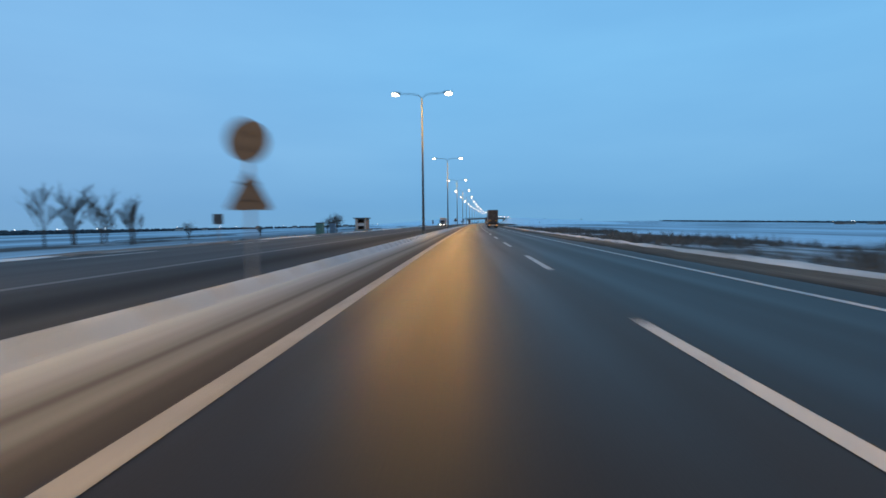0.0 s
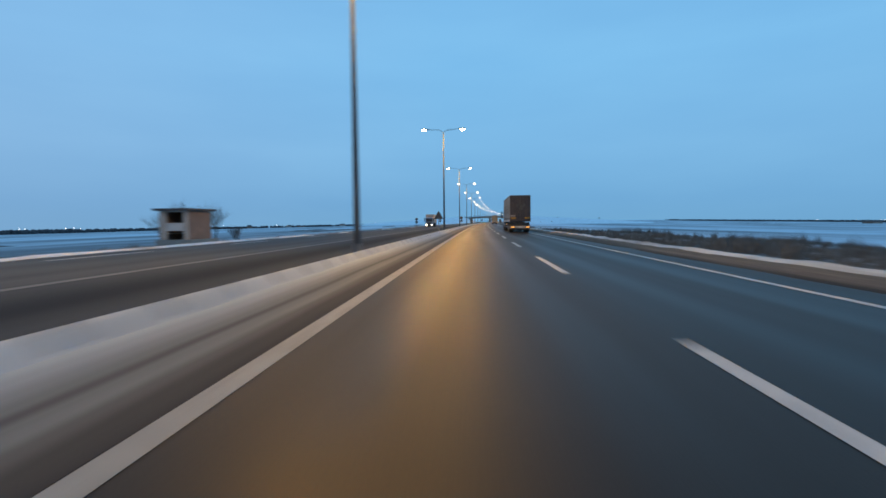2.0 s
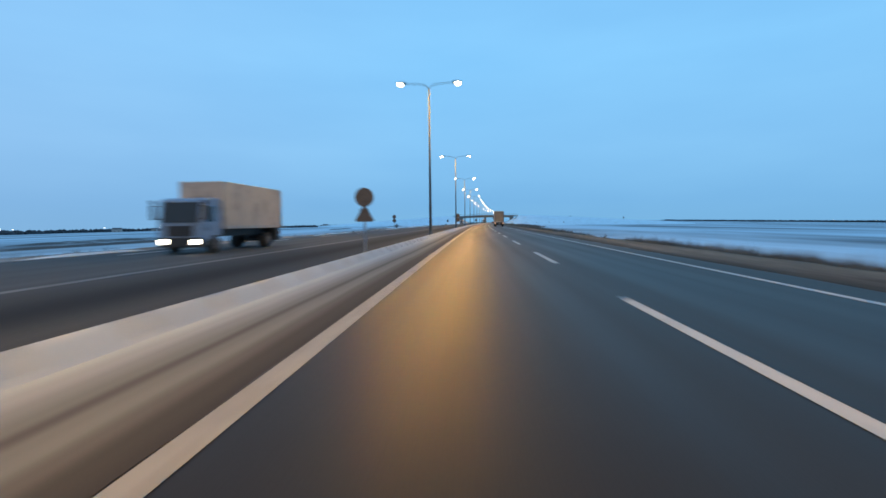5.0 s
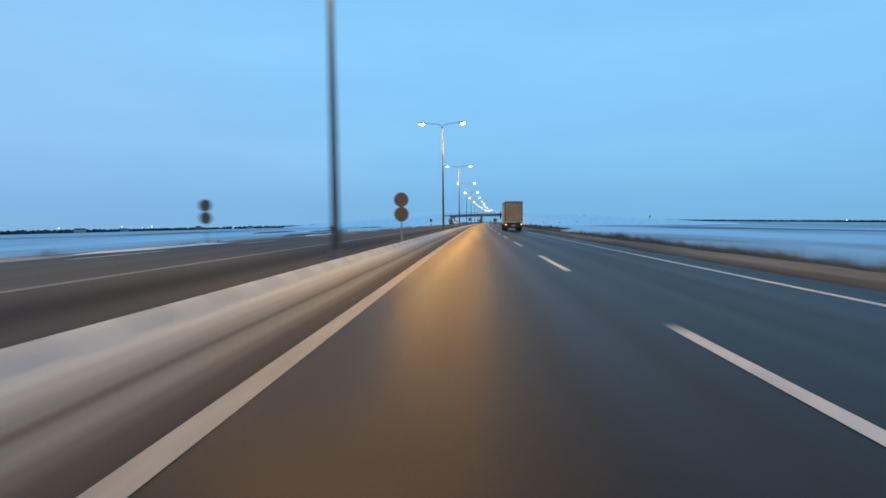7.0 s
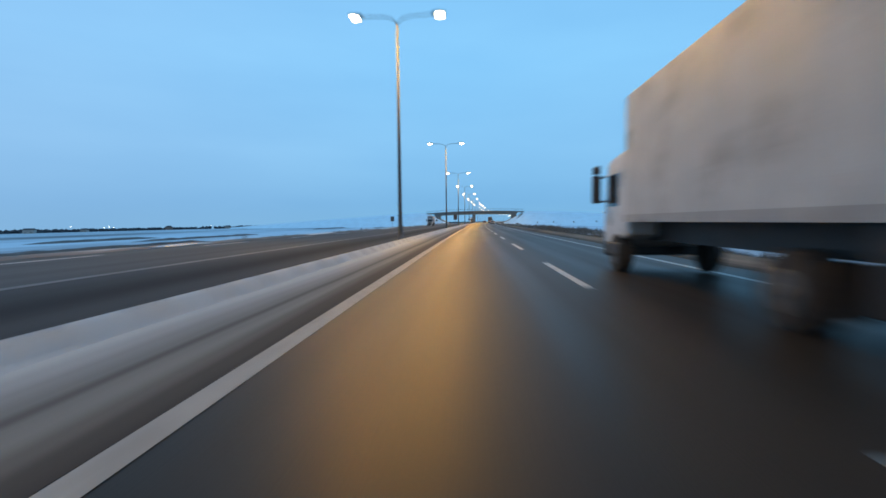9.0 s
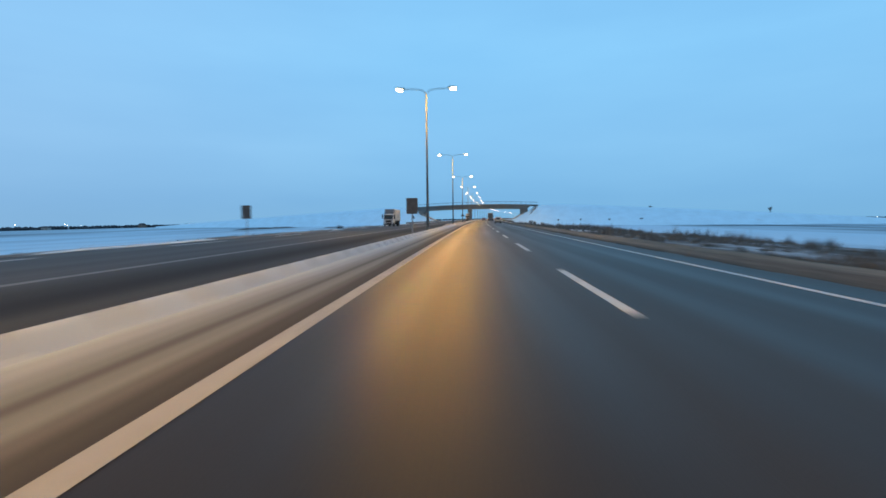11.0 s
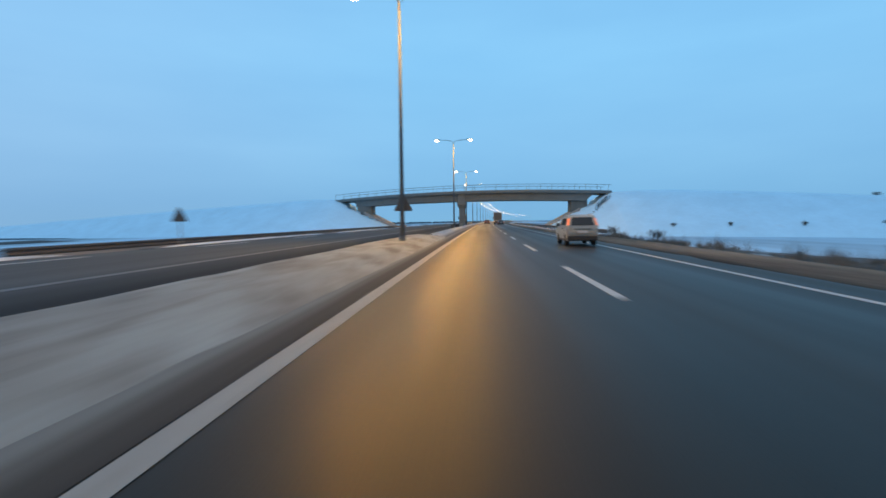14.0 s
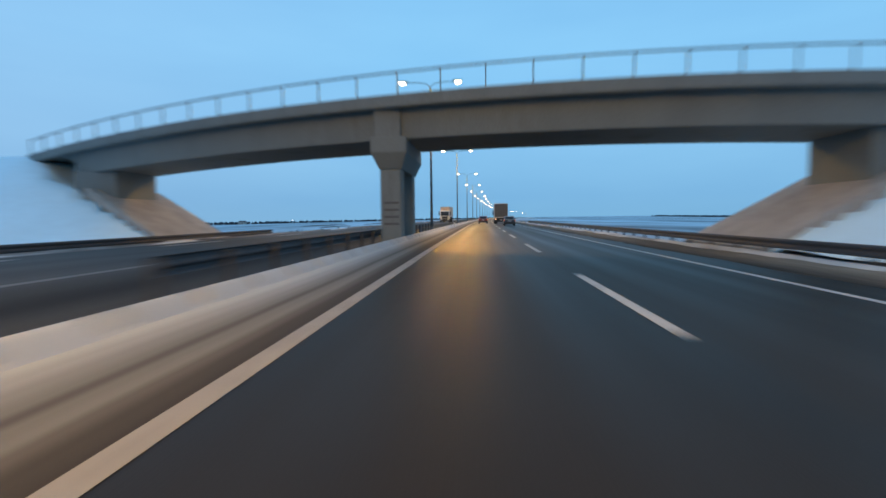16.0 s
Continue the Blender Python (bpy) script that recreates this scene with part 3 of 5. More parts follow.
def barrier(s0, s1, s2):
    """Blocks of their own from s0 to s1, and a joined row from there to s2."""
    ob = tagged(new("median_barrier"), "pale salt-stained concrete median barrier half buried in snow", "barrier", kind="structure")
    n = int((s1 - s0) / 1.3)
    b = bmesh.new()
    barrier_block(b, lambda y, u, z: Vector((u, y, z)))
    mesh = finish(b, "barrier_block", CONCRETE)
    for i in range(n):
        o = new("barrier_block", mesh)
        o.parent = ob
        o.matrix_world = road_pose(s0 + i * 1.3, -3.15, 0.01)
    if s2 > s1:
        b = bmesh.new()
        for i in range(n, int((s2 - s0) / 1.3)):
            s = s0 + i * 1.3
            barrier_block(b, lambda y, u, z: on_road(s + y, u - 3.15, z + 0.01))
        part("barrier_block_row", b, CONCRETE, ob)["kind"] = "stuff"


barrier(-20.0, 417.0, 0.0)
barrier(467.0, 610.0, 1100.0)


def guard_rail(s0, s1, u, top, face):
    """A corrugated steel beam on posts; face is +1 where it faces the right."""
    ob = tagged(new("guard_rail"), "dull steel guard rail with a corrugated beam on posts", "guard rail", kind="structure")
    wave = [(0.0, 0.0), (0.045, 0.04), (0.045, 0.09), (0.0, 0.14), (0.0, 0.17), (0.045, 0.22), (0.045, 0.27), (0.0, 0.31)]
    prof = [(u + face * a, top - 0.31 + z) for a, z in wave] + [(u + face * a - face * 0.006, top - 0.31 + z) for a, z in wave[::-1]]
    b = bmesh.new()
    road_strip(b, s0, s1, prof, step=4, closed=True)
    part("beam", b, RAIL, ob)
    mesh = finish(box(-0.05, 0.05, -0.04, 0.04, -0.3, top - 0.02), "post", RAIL)
    for i in range(int((s1 - s0) / 2.0) + 1):
        o = new("post", mesh)
        o.parent = ob
        o.matrix_world = road_pose(s0 + i * 2.0, u - face * 0.07)


guard_rail(452.0, 536.0, -16.1, 0.37, 1)
guard_rail(474.0, 600.0, 9.35, 0.66, -1)
guard_rail(506.0, 546.0, -4.6, 0.62, -1)


# ---------------------------------------------------------------- street lamps
LAMP_S0, LAMP_STEP, LAMP_U, LAMP_H = 36.2, 38.31, -3.58, 11.1


bulb_data = bpy.data.lights.new("bulb", 'SPOT')
bulb_data.energy = LAMP_POWER
bulb_data.color = (1.0, 0.46, 0.015)
bulb_data.spot_size = radians(176)
bulb_data.spot_blend = 0.2
bulb_data.shadow_soft_size = 0.16


def street_lamp(m):
    t = thing("street_lamp", "tall grey double-armed motorway lamp lit warm", "street lamp", m, "median lamps")
    part("base", tube((0, 0, 0), (0, 0, 0.5), 0.16, 0.15, 12), POLE, t)
    part("pole", tube((0, 0, 0.5), (0, 0, LAMP_H - 0.35), 0.105, 0.05, 12), POLE, t, smooth=True)
    for sx in (-1, 1):
        b = bmesh.new()
        pts = [(0, 0, LAMP_H - 0.4), (sx * 0.25, 0, LAMP_H - 0.14), (sx * 0.7, 0, LAMP_H - 0.04), (sx * 1.66, 0, LAMP_H)]
        for p, q in zip(pts, pts[1:]):
            tube(p, q, 0.028, 0.025, 8, b)
        part("arm", b, POLE, t)
        b = bmesh.new()
        r = bmesh.ops.create_icosphere(b, subdivisions=2, radius=1.0)
        bmesh.ops.scale(b, vec=(0.40, 0.17, 0.10), verts=r["verts"])
        bmesh.ops.translate(b, vec=(sx * 2.0, 0, LAMP_H + 0.03), verts=r["verts"])
        head = part("lamp_head", b, POLE, t, smooth=True)
        b = bmesh.new()
        r = bmesh.ops.create_icosphere(b, subdivisions=2, radius=1.0)
        bmesh.ops.scale(b, vec=(0.27, 0.14, 0.12), verts=r["verts"])
        bmesh.ops.translate(b, vec=(sx * 2.06, 0, LAMP_H - 0.03), verts=r["verts"])
        part("lens", b, LENS, head, "glowing warm lens", True)
        bulb = new("bulb", bulb_data)
        bulb.parent = t
        bulb.location = (sx * 2.06, 0, LAMP_H - 0.22)
    return t


UNEVEN = {0: 1.51, 1: 1.03, 2: 0.93, 3: 0.80, 4: -0.10, 5: 0.21, 6: -0.33, 7: -0.86, 8: -0.46, 9: -0.86, 10: -0.50, 11: 0.78, 12: 1.31, 13: 1.43, 14: 0.05, 15: 0.28}      # metres by which a lamp stands off the even row
lamp0 = street_lamp(road_pose(LAMP_S0 + UNEVEN[0], LAMP_U))
for i in range(-2, 44):
    if i:
        copy_thing(lamp0, road_pose(LAMP_S0 + LAMP_STEP * i + UNEVEN.get(i, 0.0), LAMP_U))


# ---------------------------------------------------------------- overpass
BRIDGE_W = 5.6


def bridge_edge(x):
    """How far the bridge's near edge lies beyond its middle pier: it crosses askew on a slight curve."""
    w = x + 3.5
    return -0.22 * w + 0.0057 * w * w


def bridge_arch(x):
    """The height of the deck."""
    return 6.05 - 0.00101 * x * x


def overpass():
    t = tagged(new("overpass"), "narrow grey concrete road bridge over the motorway", "bridge", kind="structure")
    t.matrix_world = road_pose(BRIDGE_S, 0)
    W, X0, X1 = BRIDGE_W, -28.6, 20.6

    def slab(y0, y1, zb, zt, x0=X0, x1=X1, n=32, lean=0.0, cut=0.0):
        """A band along the deck; lean pulls the bottom in, cut shears its ends off along the slopes."""
        b = bmesh.new()
        rows = []
        for i in range(n + 1):
            x = x0 + (x1 - x0) * i / n
            z, e = bridge_arch(x), bridge_edge(x)
            end = cut if i == 0 else -cut if i == n else 0.0
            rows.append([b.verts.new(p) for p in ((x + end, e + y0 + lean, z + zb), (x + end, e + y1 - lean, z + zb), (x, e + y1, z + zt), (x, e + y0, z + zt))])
        for p, q in zip(rows, rows[1:]):
            for j in range(4):
                b.faces.new((p[j], p[(j + 1) % 4], q[(j + 1) % 4], q[j]))
        b.faces.new(rows[0])
        b.faces.new(rows[-1][::-1])
        return b
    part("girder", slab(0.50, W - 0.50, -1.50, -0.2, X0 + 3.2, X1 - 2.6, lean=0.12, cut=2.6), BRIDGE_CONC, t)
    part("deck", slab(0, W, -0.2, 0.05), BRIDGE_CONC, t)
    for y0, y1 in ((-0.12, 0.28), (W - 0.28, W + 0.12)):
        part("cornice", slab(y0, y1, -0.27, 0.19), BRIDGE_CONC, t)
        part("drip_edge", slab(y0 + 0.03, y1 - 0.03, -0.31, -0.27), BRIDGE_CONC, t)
    for y in (0.1, W - 0.1):
        part("top_rail", slab(y - 0.035, y + 0.035, 1.09, 1.15), RAILING, t)
        gap = 1.8
        for i in range(int((X1 - X0) / gap) + 1):
            x = X0 + 0.1 + i * gap
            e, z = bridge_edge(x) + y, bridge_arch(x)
            part("post", box(x - 0.022, x + 0.022, e - 0.03, e + 0.03, z + 0.05, z + 1.12), RAILING, t)
    # middle pier: two columns, a flared cap, and a bearing block proud of the girder
    px = -3.75
    def tapered(levels):
        b = bmesh.new()
        rings = [[b.verts.new(p) for p in ((px - hx, y0, z), (px + hx, y0, z), (px + hx, y1, z), (px - hx, y1, z))] for z, hx, y0, y1 in levels]
        for p, q in zip(rings, rings[1:]):
            for j in range(4):
                b.faces.new((p[j], p[(j + 1) % 4], q[(j + 1) % 4], q[j]))
        b.faces.new(rings[0])
        b.faces.new(rings[-1][::-1])
        bmesh.ops.bevel(b, geom=list(b.edges), offset=0.03, segments=1, affect='EDGES')
        return b
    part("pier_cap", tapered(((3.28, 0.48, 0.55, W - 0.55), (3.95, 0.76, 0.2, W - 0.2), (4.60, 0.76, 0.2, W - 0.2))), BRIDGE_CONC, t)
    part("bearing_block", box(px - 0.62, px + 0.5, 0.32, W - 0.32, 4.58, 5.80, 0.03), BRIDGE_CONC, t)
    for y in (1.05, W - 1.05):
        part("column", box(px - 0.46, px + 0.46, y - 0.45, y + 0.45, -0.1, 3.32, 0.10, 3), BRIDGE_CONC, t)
    for k in range(4):
        part("hazard_stripe", box(px - 0.3, px + 0.34, 0.585, 0.597, 0.9 + k * 0.3, 1.0 + k * 0.3), DARK_CAB, t)
    # abutments: a seat under the girder, set back below the deck, on a paved slope
    for sx, x in ((-1, -21.0), (1, 14.4)):
        e, z = bridge_edge(x), bridge_arch(x) - 1.5
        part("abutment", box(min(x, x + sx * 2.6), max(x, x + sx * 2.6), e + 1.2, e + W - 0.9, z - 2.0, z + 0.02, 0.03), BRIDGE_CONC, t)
    for sx, x0, x1 in ((-1, -15.7, -22.2), (1, 9.9, 15.6)):
        b = bmesh.new()
        top = 3.1
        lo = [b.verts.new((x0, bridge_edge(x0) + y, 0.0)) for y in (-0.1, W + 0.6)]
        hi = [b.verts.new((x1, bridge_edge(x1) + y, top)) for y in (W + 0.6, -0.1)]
        f = b.faces.new(lo + hi)
        r = bmesh.ops.extrude_face_region(b, geom=[f])
        bmesh.ops.translate(b, vec=(0, 0, -0.5), verts=[v for v in r["geom"] if isinstance(v, bmesh.types.BMVert)])
        part("slope_paving", b, SLOPE, t, "bare brownish paved slope")
    return t


overpass()


def embankment(side, x_toe, x_top, z_top, ease, label):
    """The approach ramp's earth: a snowy cone below the bridge's end, running on as a bank."""
    b = bmesh.new()
    prof_n = 28
    rings = []
    W, half = BRIDGE_W, 2.9
    run = abs(x_top - x_toe)
    for i in range(40):
        d = i / 39
        x = x_toe + side * d * run
        h = d * z_top
        e = bridge_edge(x)
        ring = []
        for j in range(prof_n + 1):
            y = W / 2 + (j / prof_n - 0.5) * 2 * (half + (h + 1.6 * d) * 1.9)
            dist = max(0.0, abs(y - W / 2) - half)
            sunk = 0.55 if dist == 0.0 and d < 0.86 else 0.0
            z = h - dist / 1.9 - sunk + 0.10 * noise.noise((x * 0.5, y * 0.5, side))
            ring.append(b.verts.new((x, e + y, z if d > 0.3 else max(-0.3, z))))
        rings.append(ring)
    e0 = bridge_edge(x_top)
    for k in range(1, 27):
        x = x_top + side * k * 4.5
        h = z_top + 0.1 - 6.6 * max(0.0, (k - ease) / (26 - ease)) ** 1.1
        ring = []
        for j in range(prof_n + 1):
            y = W / 2 + (j / prof_n - 0.5) * 2 * (half + (h + 1.6) * 1.9)
            dist = max(0.0, abs(y - W / 2) - half)
            ring.append(b.verts.new((x, e0 - 0.16 * (x - x_top) + y, h - dist / 1.9 + 0.1 * noise.noise((x * 0.3, y * 0.4, side)))))
        rings.append(ring)
    for p, q in zip(rings, rings[1:]):
        for j in range(prof_n):
            b.faces.new((p[j], p[j + 1], q[j + 1], q[j]))
    ob = setting("embankment", b, SNOW_CLEAN, label, "embankment", True)
    ob.matrix_world = road_pose(BRIDGE_S, 0)


embankment(-1, -16.0, -28.4, 5.45, 1, "snow-covered earth slope under the bridge end")
embankment(1, 10.2, 20.4, 5.6, 2, "snow-covered earth slope under the bridge end")


# ---------------------------------------------------------------- road signs, seen from behind
def sign(s, u, shapes, label, turn=0.0):
    t = thing("road_sign", label, "road sign", road_pose(s, u, -0.05, turn), "road signs")
    top = max(z + r for k, z, r in shapes)
    part("post", tube((0, 0.05, 0), (0, 0.05, top - 0.1), 0.035, n=8), STEEL, t)
    for kind, z, r in shapes:
        b = bmesh.new()
        if kind == "round":
            tube((0, 0.0, z), (0, 0.025, z), r, n=28, bm=b)
        elif kind == "triangle":
            pts = [(-r, z - r * 0.8), (r, z - r * 0.8), (0, z + r * 0.95)]
            lo = [b.verts.new((x, 0, zz)) for x, zz in pts]
            hi = [b.verts.new((x, 0.025, zz)) for x, zz in pts]
            b.faces.new(lo)
            b.faces.new(hi[::-1])
            for i in range(3):
                b.faces.new((lo[i], hi[i], hi[(i + 1) % 3], lo[(i + 1) % 3]))
            bmesh.ops.bevel(b, geom=[e for e in b.edges if abs(e.verts[0].co.y - e.verts[1].co.y) > 0.01], offset=0.05, segments=3, affect='EDGES')
        else:
            half = r if kind == "square" else r * 0.72
            box(-half, half, 0, 0.025, z - r, z + r, bm=b)
        plate = part("plate", b, SIGN_BACK, t)
        for dz in (-0.35 * r, 0.35 * r):
            part("bracket", box(-r * 0.45, r * 0.45, -0.02, 0.0, z + dz - 0.018, z + dz + 0.018), SIGN_BACK, plate)
    return t


DARK = "grey back of a "
sign(8.5, -3.9, [("round", 2.68, 0.38), ("triangle", 1.78, 0.42)], DARK + "round and a triangular sign on one post")
sign(34.0, -18.1, [("square", 1.62, 0.37)], DARK + "small square sign on the verge")
sign(108.8, -3.77, [("triangle", 1.85, 0.47)], DARK + "triangular warning sign on a post")
sign(170.8, -4.1, [("round", 2.08, 0.33), ("triangle", 1.52, 0.36)], DARK + "round and a triangular sign on one post")
sign(184, -16.2, [("round", 1.95, 0.36), ("round", 1.2, 0.36)], DARK + "pair of round signs on the verge")
sign(240.7, -3.93, [("round", 2.34, 0.37), ("round", 1.61, 0.37)], DARK + "pair of round signs on a median post")
sign(243.6, -15.92, [("round", 2.3, 0.36), ("round", 1.57, 0.36)], DARK + "pair of round signs on the verge")
sign(373.0, -3.86, [("box", 2.0, 0.50)], DARK + "rectangular sign on a median post")
sign(377.7, -16.99, [("box", 1.82, 0.50)], DARK + "rectangular sign on the verge")
sign(458.9, -3.61, [("triangle", 2.02, 0.46)], DARK + "triangular warning sign on a median post")
sign(461.3, -15.93, [("triangle", 1.66, 0.46)], DARK + "triangular warning sign on the verge")


# ---------------------------------------------------------------- vehicles
def wheel(x, y, r, w, parent):
    b = tube((x - w / 2, y, r), (x + w / 2, y, r), r, n=24)
    bmesh.ops.bevel(b, geom=[e for e in b.edges if abs(e.verts[0].co.x - e.verts[1].co.x) < 1e-4], offset=0.04, segments=2, affect='EDGES')
    t = part("wheel", b, RUBBER, parent)
    sx = 1 if x > 0 else -1
    b = tube((x + sx * (w / 2 - 0.02), y, r), (x + sx * (w / 2 + 0.012), y, r), r * 0.60, r * 0.5, 20)
    tube((x + sx * w / 2, y, r), (x + sx * (w / 2 + 0.05), y, r), r * 0.2, r * 0.16, 12, b)
    part("rim", b, RIM, t)
    return t


def cab(t, y0, y1, paint, width=2.45, top=3.55, lit=True, fairing=0.0):
    """A cab over the engine; its front is at y1."""
    w = width / 2
    out = [(y0, 0.95), (y1 - 0.05, 0.55), (y1, 0.9), (y1 - 0.02, 1.55), (y1 - 0.30, 2.75), (y1 - 0.55, top - 0.1), (y0 + 0.25, top), (y0, top - 0.15)]
    body = part("cab", prism(out, -w, w, 0.07), paint, t)
    part("windscreen", prism([(y1 - 0.005, 1.62), (y1 + 0.02, 1.62), (y1 - 0.25, 2.65), (y1 - 0.29, 2.65)], -w + 0.18, w - 0.18), GLASS, body)
    for sx in (-1, 1):
        part("side_window", box(sx * w - 0.012, sx * w + 0.012, y1 - 1.25, y1 - 0.42, 1.65, 2.45), GLASS, body)
        mr = part("mirror", box(sx * (w + 0.12), sx * (w + 0.34), y1 - 0.12, y1 + 0.04, 1.75, 2.5, 0.04) if sx > 0
                  else box(-(w + 0.34), -(w + 0.12), y1 - 0.12, y1 + 0.04, 1.75, 2.5, 0.04), BLACK, t)
        for z in (1.8, 2.45):
            part("mirror_arm", tube((sx * (w - 0.02), y1 - 0.1, z), (sx * (w + 0.2), y1 - 0.05, z), 0.025, n=6), BLACK, mr)
        part("kerb_mirror", box(sx * (w + 0.23) - 0.1, sx * (w + 0.23) + 0.1, y1 - 0.12, y1 + 0.03, 2.52, 2.74, 0.04), BLACK, mr)
        part("step", box(sx * w - 0.1, sx * w + 0.03, y0 + 0.35, y1 - 0.5, 0.45, 0.75, 0.03), BLACK, t)
    part("bumper", box(-w, w, y1 - 0.25, y1 + 0.06, 0.35, 0.85, 0.05), BLACK, t)
    part("grille", box(-w + 0.45, w - 0.45, y1 - 0.03, y1 + 0.02, 0.92, 1.45, 0.02), BLACK, t)
    for x in (-w + 0.3, w - 0.3):
        part("headlight", box(x - 0.17, x + 0.17, y1 + 0.03, y1 + 0.09, 0.52, 0.75, 0.03), HEAD if lit else LENS_CLEAR, t, "lit headlight" if lit else "clear unlit headlight")
    if fairing:
        part("roof_fairing", prism([(y0 + 0.05, top - 0.05), (y1 - 0.6, top - 0.12), (y1 - 0.75, top + 0.25), (y0 + 0.5, top + fairing), (y0 + 0.05, top + fairing)], -w + 0.12, w - 0.12, 0.06), DARK_CAB, t, "dark roof fairing")
    return body


def semitrailer():
    t = thing("lorry", "articulated lorry with grey curtain sides and dark rear doors", "lorry", road_pose(117.2, 4.9))
    L, w, z0, z1 = 14.1, 1.16, 1.26, 4.26
    # trailer body
    tb = part("trailer_body", box(-w, w, 0.05, L, z0, z1, 0.03), CURTAIN, t)
    part("roof_edge", box(-w - 0.015, w + 0.015, 0.0, L + 0.01, z1 - 0.12, z1 + 0.02, 0.02), GREYTEXT, tb)
    for sx in (-1, 1):
        part("side_band", box(sx * w - 0.014, sx * w + 0.014, 0.1, L - 0.05, z0 + 0.0, z0 + 0.30), PALE_BAND, tb, "pale aluminium side band")
        strap = finish(box(-0.02, 0.02, -0.02, 0.02, 0.14, 0.42), "curtain_strap", GREYTEXT)
        for k in range(0, 27):
            o = new("curtain_strap", strap)
            o.parent = tb
            o.location = (sx * w, 0.4 + k * 0.49, z0)
        # lettering that cannot be read: plain slanted bars
        for k in range(10):
            y = 2.2 + k * 1.07
            zc = z0 + 1.5
            lean = 0.16 * -sx
            bars = bmesh.new()
            x = sx * (w + 0.004)
            shapes = ((0.0, -0.5, 0.14, 0.5), (0.14, 0.36, 0.62, 0.5), (0.14, -0.5, 0.62, -0.36), (0.5, -0.36, 0.64, 0.1), (0.14, -0.06, 0.5, 0.08))
            for n, (ya, za, yb, zb) in enumerate(shapes):
                if n and (k * 3 + n) % 4 == 0:
                    continue
                vs = [bars.verts.new((x, y + p + 0.22 * q * sx, zc + q)) for p, q in ((ya, za), (yb, za), (yb, zb), (ya, zb))]
                f = bars.faces.new(vs)
                r = bmesh.ops.extrude_face_region(bars, geom=[f])
                bmesh.ops.translate(bars, vec=(sx * 0.004, 0, 0), verts=[v for v in r["geom"] if isinstance(v, bmesh.types.BMVert)])
            part("lettering_bar", bars, GREYTEXT, tb)
    # rear doors
    for x0, x1 in ((-w + 0.05, -0.01), (0.01, w - 0.05)):
        d = part("rear_door", box(x0, x1, -0.03, 0.06, z0 + 0.02, z1 - 0.14, 0.015), DARK_DOOR, t, "dark rear door")
        for x in (x0 + 0.28, x1 - 0.28):
            part("lock_rod", tube((x, -0.06, z0 + 0.05), (x, -0.06, z1 - 0.2), 0.018, n=8), DARK_DOOR, d)
            part("lock_handle", box(x - 0.03, x + 0.22, -0.085, -0.05, z0 + 0.55, z0 + 0.60), DARK_DOOR, d)
    b = bmesh.new()
    rim = [(0.62 * math.cos(k * math.pi / 12), 0.34 * math.sin(k * math.pi / 12)) for k in range(13)]
    for pts in ([(x, z + 3.02) for x, z in rim], [(x, z) for x, z in ((-0.62, 3.0), (-0.3, 2.9), (0.3, 2.9), (0.62, 3.0))], [(x, z) for x, z in ((-0.26, 2.62), (0.26, 2.62), (0.22, 2.86), (-0.22, 2.86))]):
        f = b.faces.new([b.verts.new((0.12 + x, -0.032, z)) for x, z in pts])
        r = bmesh.ops.extrude_face_region(b, geom=[f])
        bmesh.ops.translate(b, vec=(0, -0.006, 0), verts=[v for v in r["geom"] if isinstance(v, bmesh.types.BMVert)])
    part("emblem", b, EMBLEM, t, "faint pale emblem")
    part("corner_post", box(w - 0.06, w + 0.01, -0.04, 0.1, z0, z1 - 0.1, 0.01), GREYTEXT, t)
    part("corner_post", box(-w - 0.01, -w + 0.06, -0.04, 0.1, z0, z1 - 0.1, 0.01), GREYTEXT, t)
    part("marker_plate", box(-w + 0.1, -w + 0.65, -0.05, -0.033, z0 + 0.34, z0 + 0.51), YELLOW, t, "yellow reflective plate")
    part("marker_plate", box(w - 0.65, w - 0.1, -0.05, -0.033, z0 + 0.34, z0 + 0.51), YELLOW, t, "yellow reflective plate")
    part("marker_plate", box(-w + 0.1, -w + 0.6, -0.05, -0.033, z0 + 0.6, z0 + 0.75), ALU, t, "small pale plate")
    # chassis, bumper beam, lights
    for x in (-0.45, 0.45):
        part("chassis_beam", box(x - 0.07, x + 0.07, 0.1, L - 0.3, 0.9, z0 - 0.005, 0.01), BLACK, t)
    bb = part("bumper_beam", box(-w + 0.02, w - 0.02, -0.04, 0.10, 0.50, 0.76, 0.02), ALU, t)
    part("mud_skirt", box(-w + 0.1, w - 0.1, 0.12, 0.16, 0.3, 1.2, 0.01), BLACK, t)
    for sx in (-1, 1):
        x = sx * (w - 0.32)
        lamp = part("tail_light", box(x - 0.25, x + 0.25, -0.07, -0.04, 0.56, 0.71, 0.015), RED_LENS, bb, "red tail light")
        part("lamp_core", box(x - 0.17, x + 0.17, -0.078, -0.071, 0.585, 0.685, 0.003), AMBER, lamp, "lit amber lamp")
    part("number_plate", box(-0.26, 0.26, -0.06, -0.04, 0.57, 0.69), WHITE_CAB, bb)
    for y in (1.9, 3.25, 4.6):
        for sx in (-1, 1):
            wheel(sx * (w - 0.22), y, 0.52, 0.40, t)
        part("axle", tube((-0.9, y, 0.52), (0.9, y, 0.52), 0.07, n=10), BLACK, t)
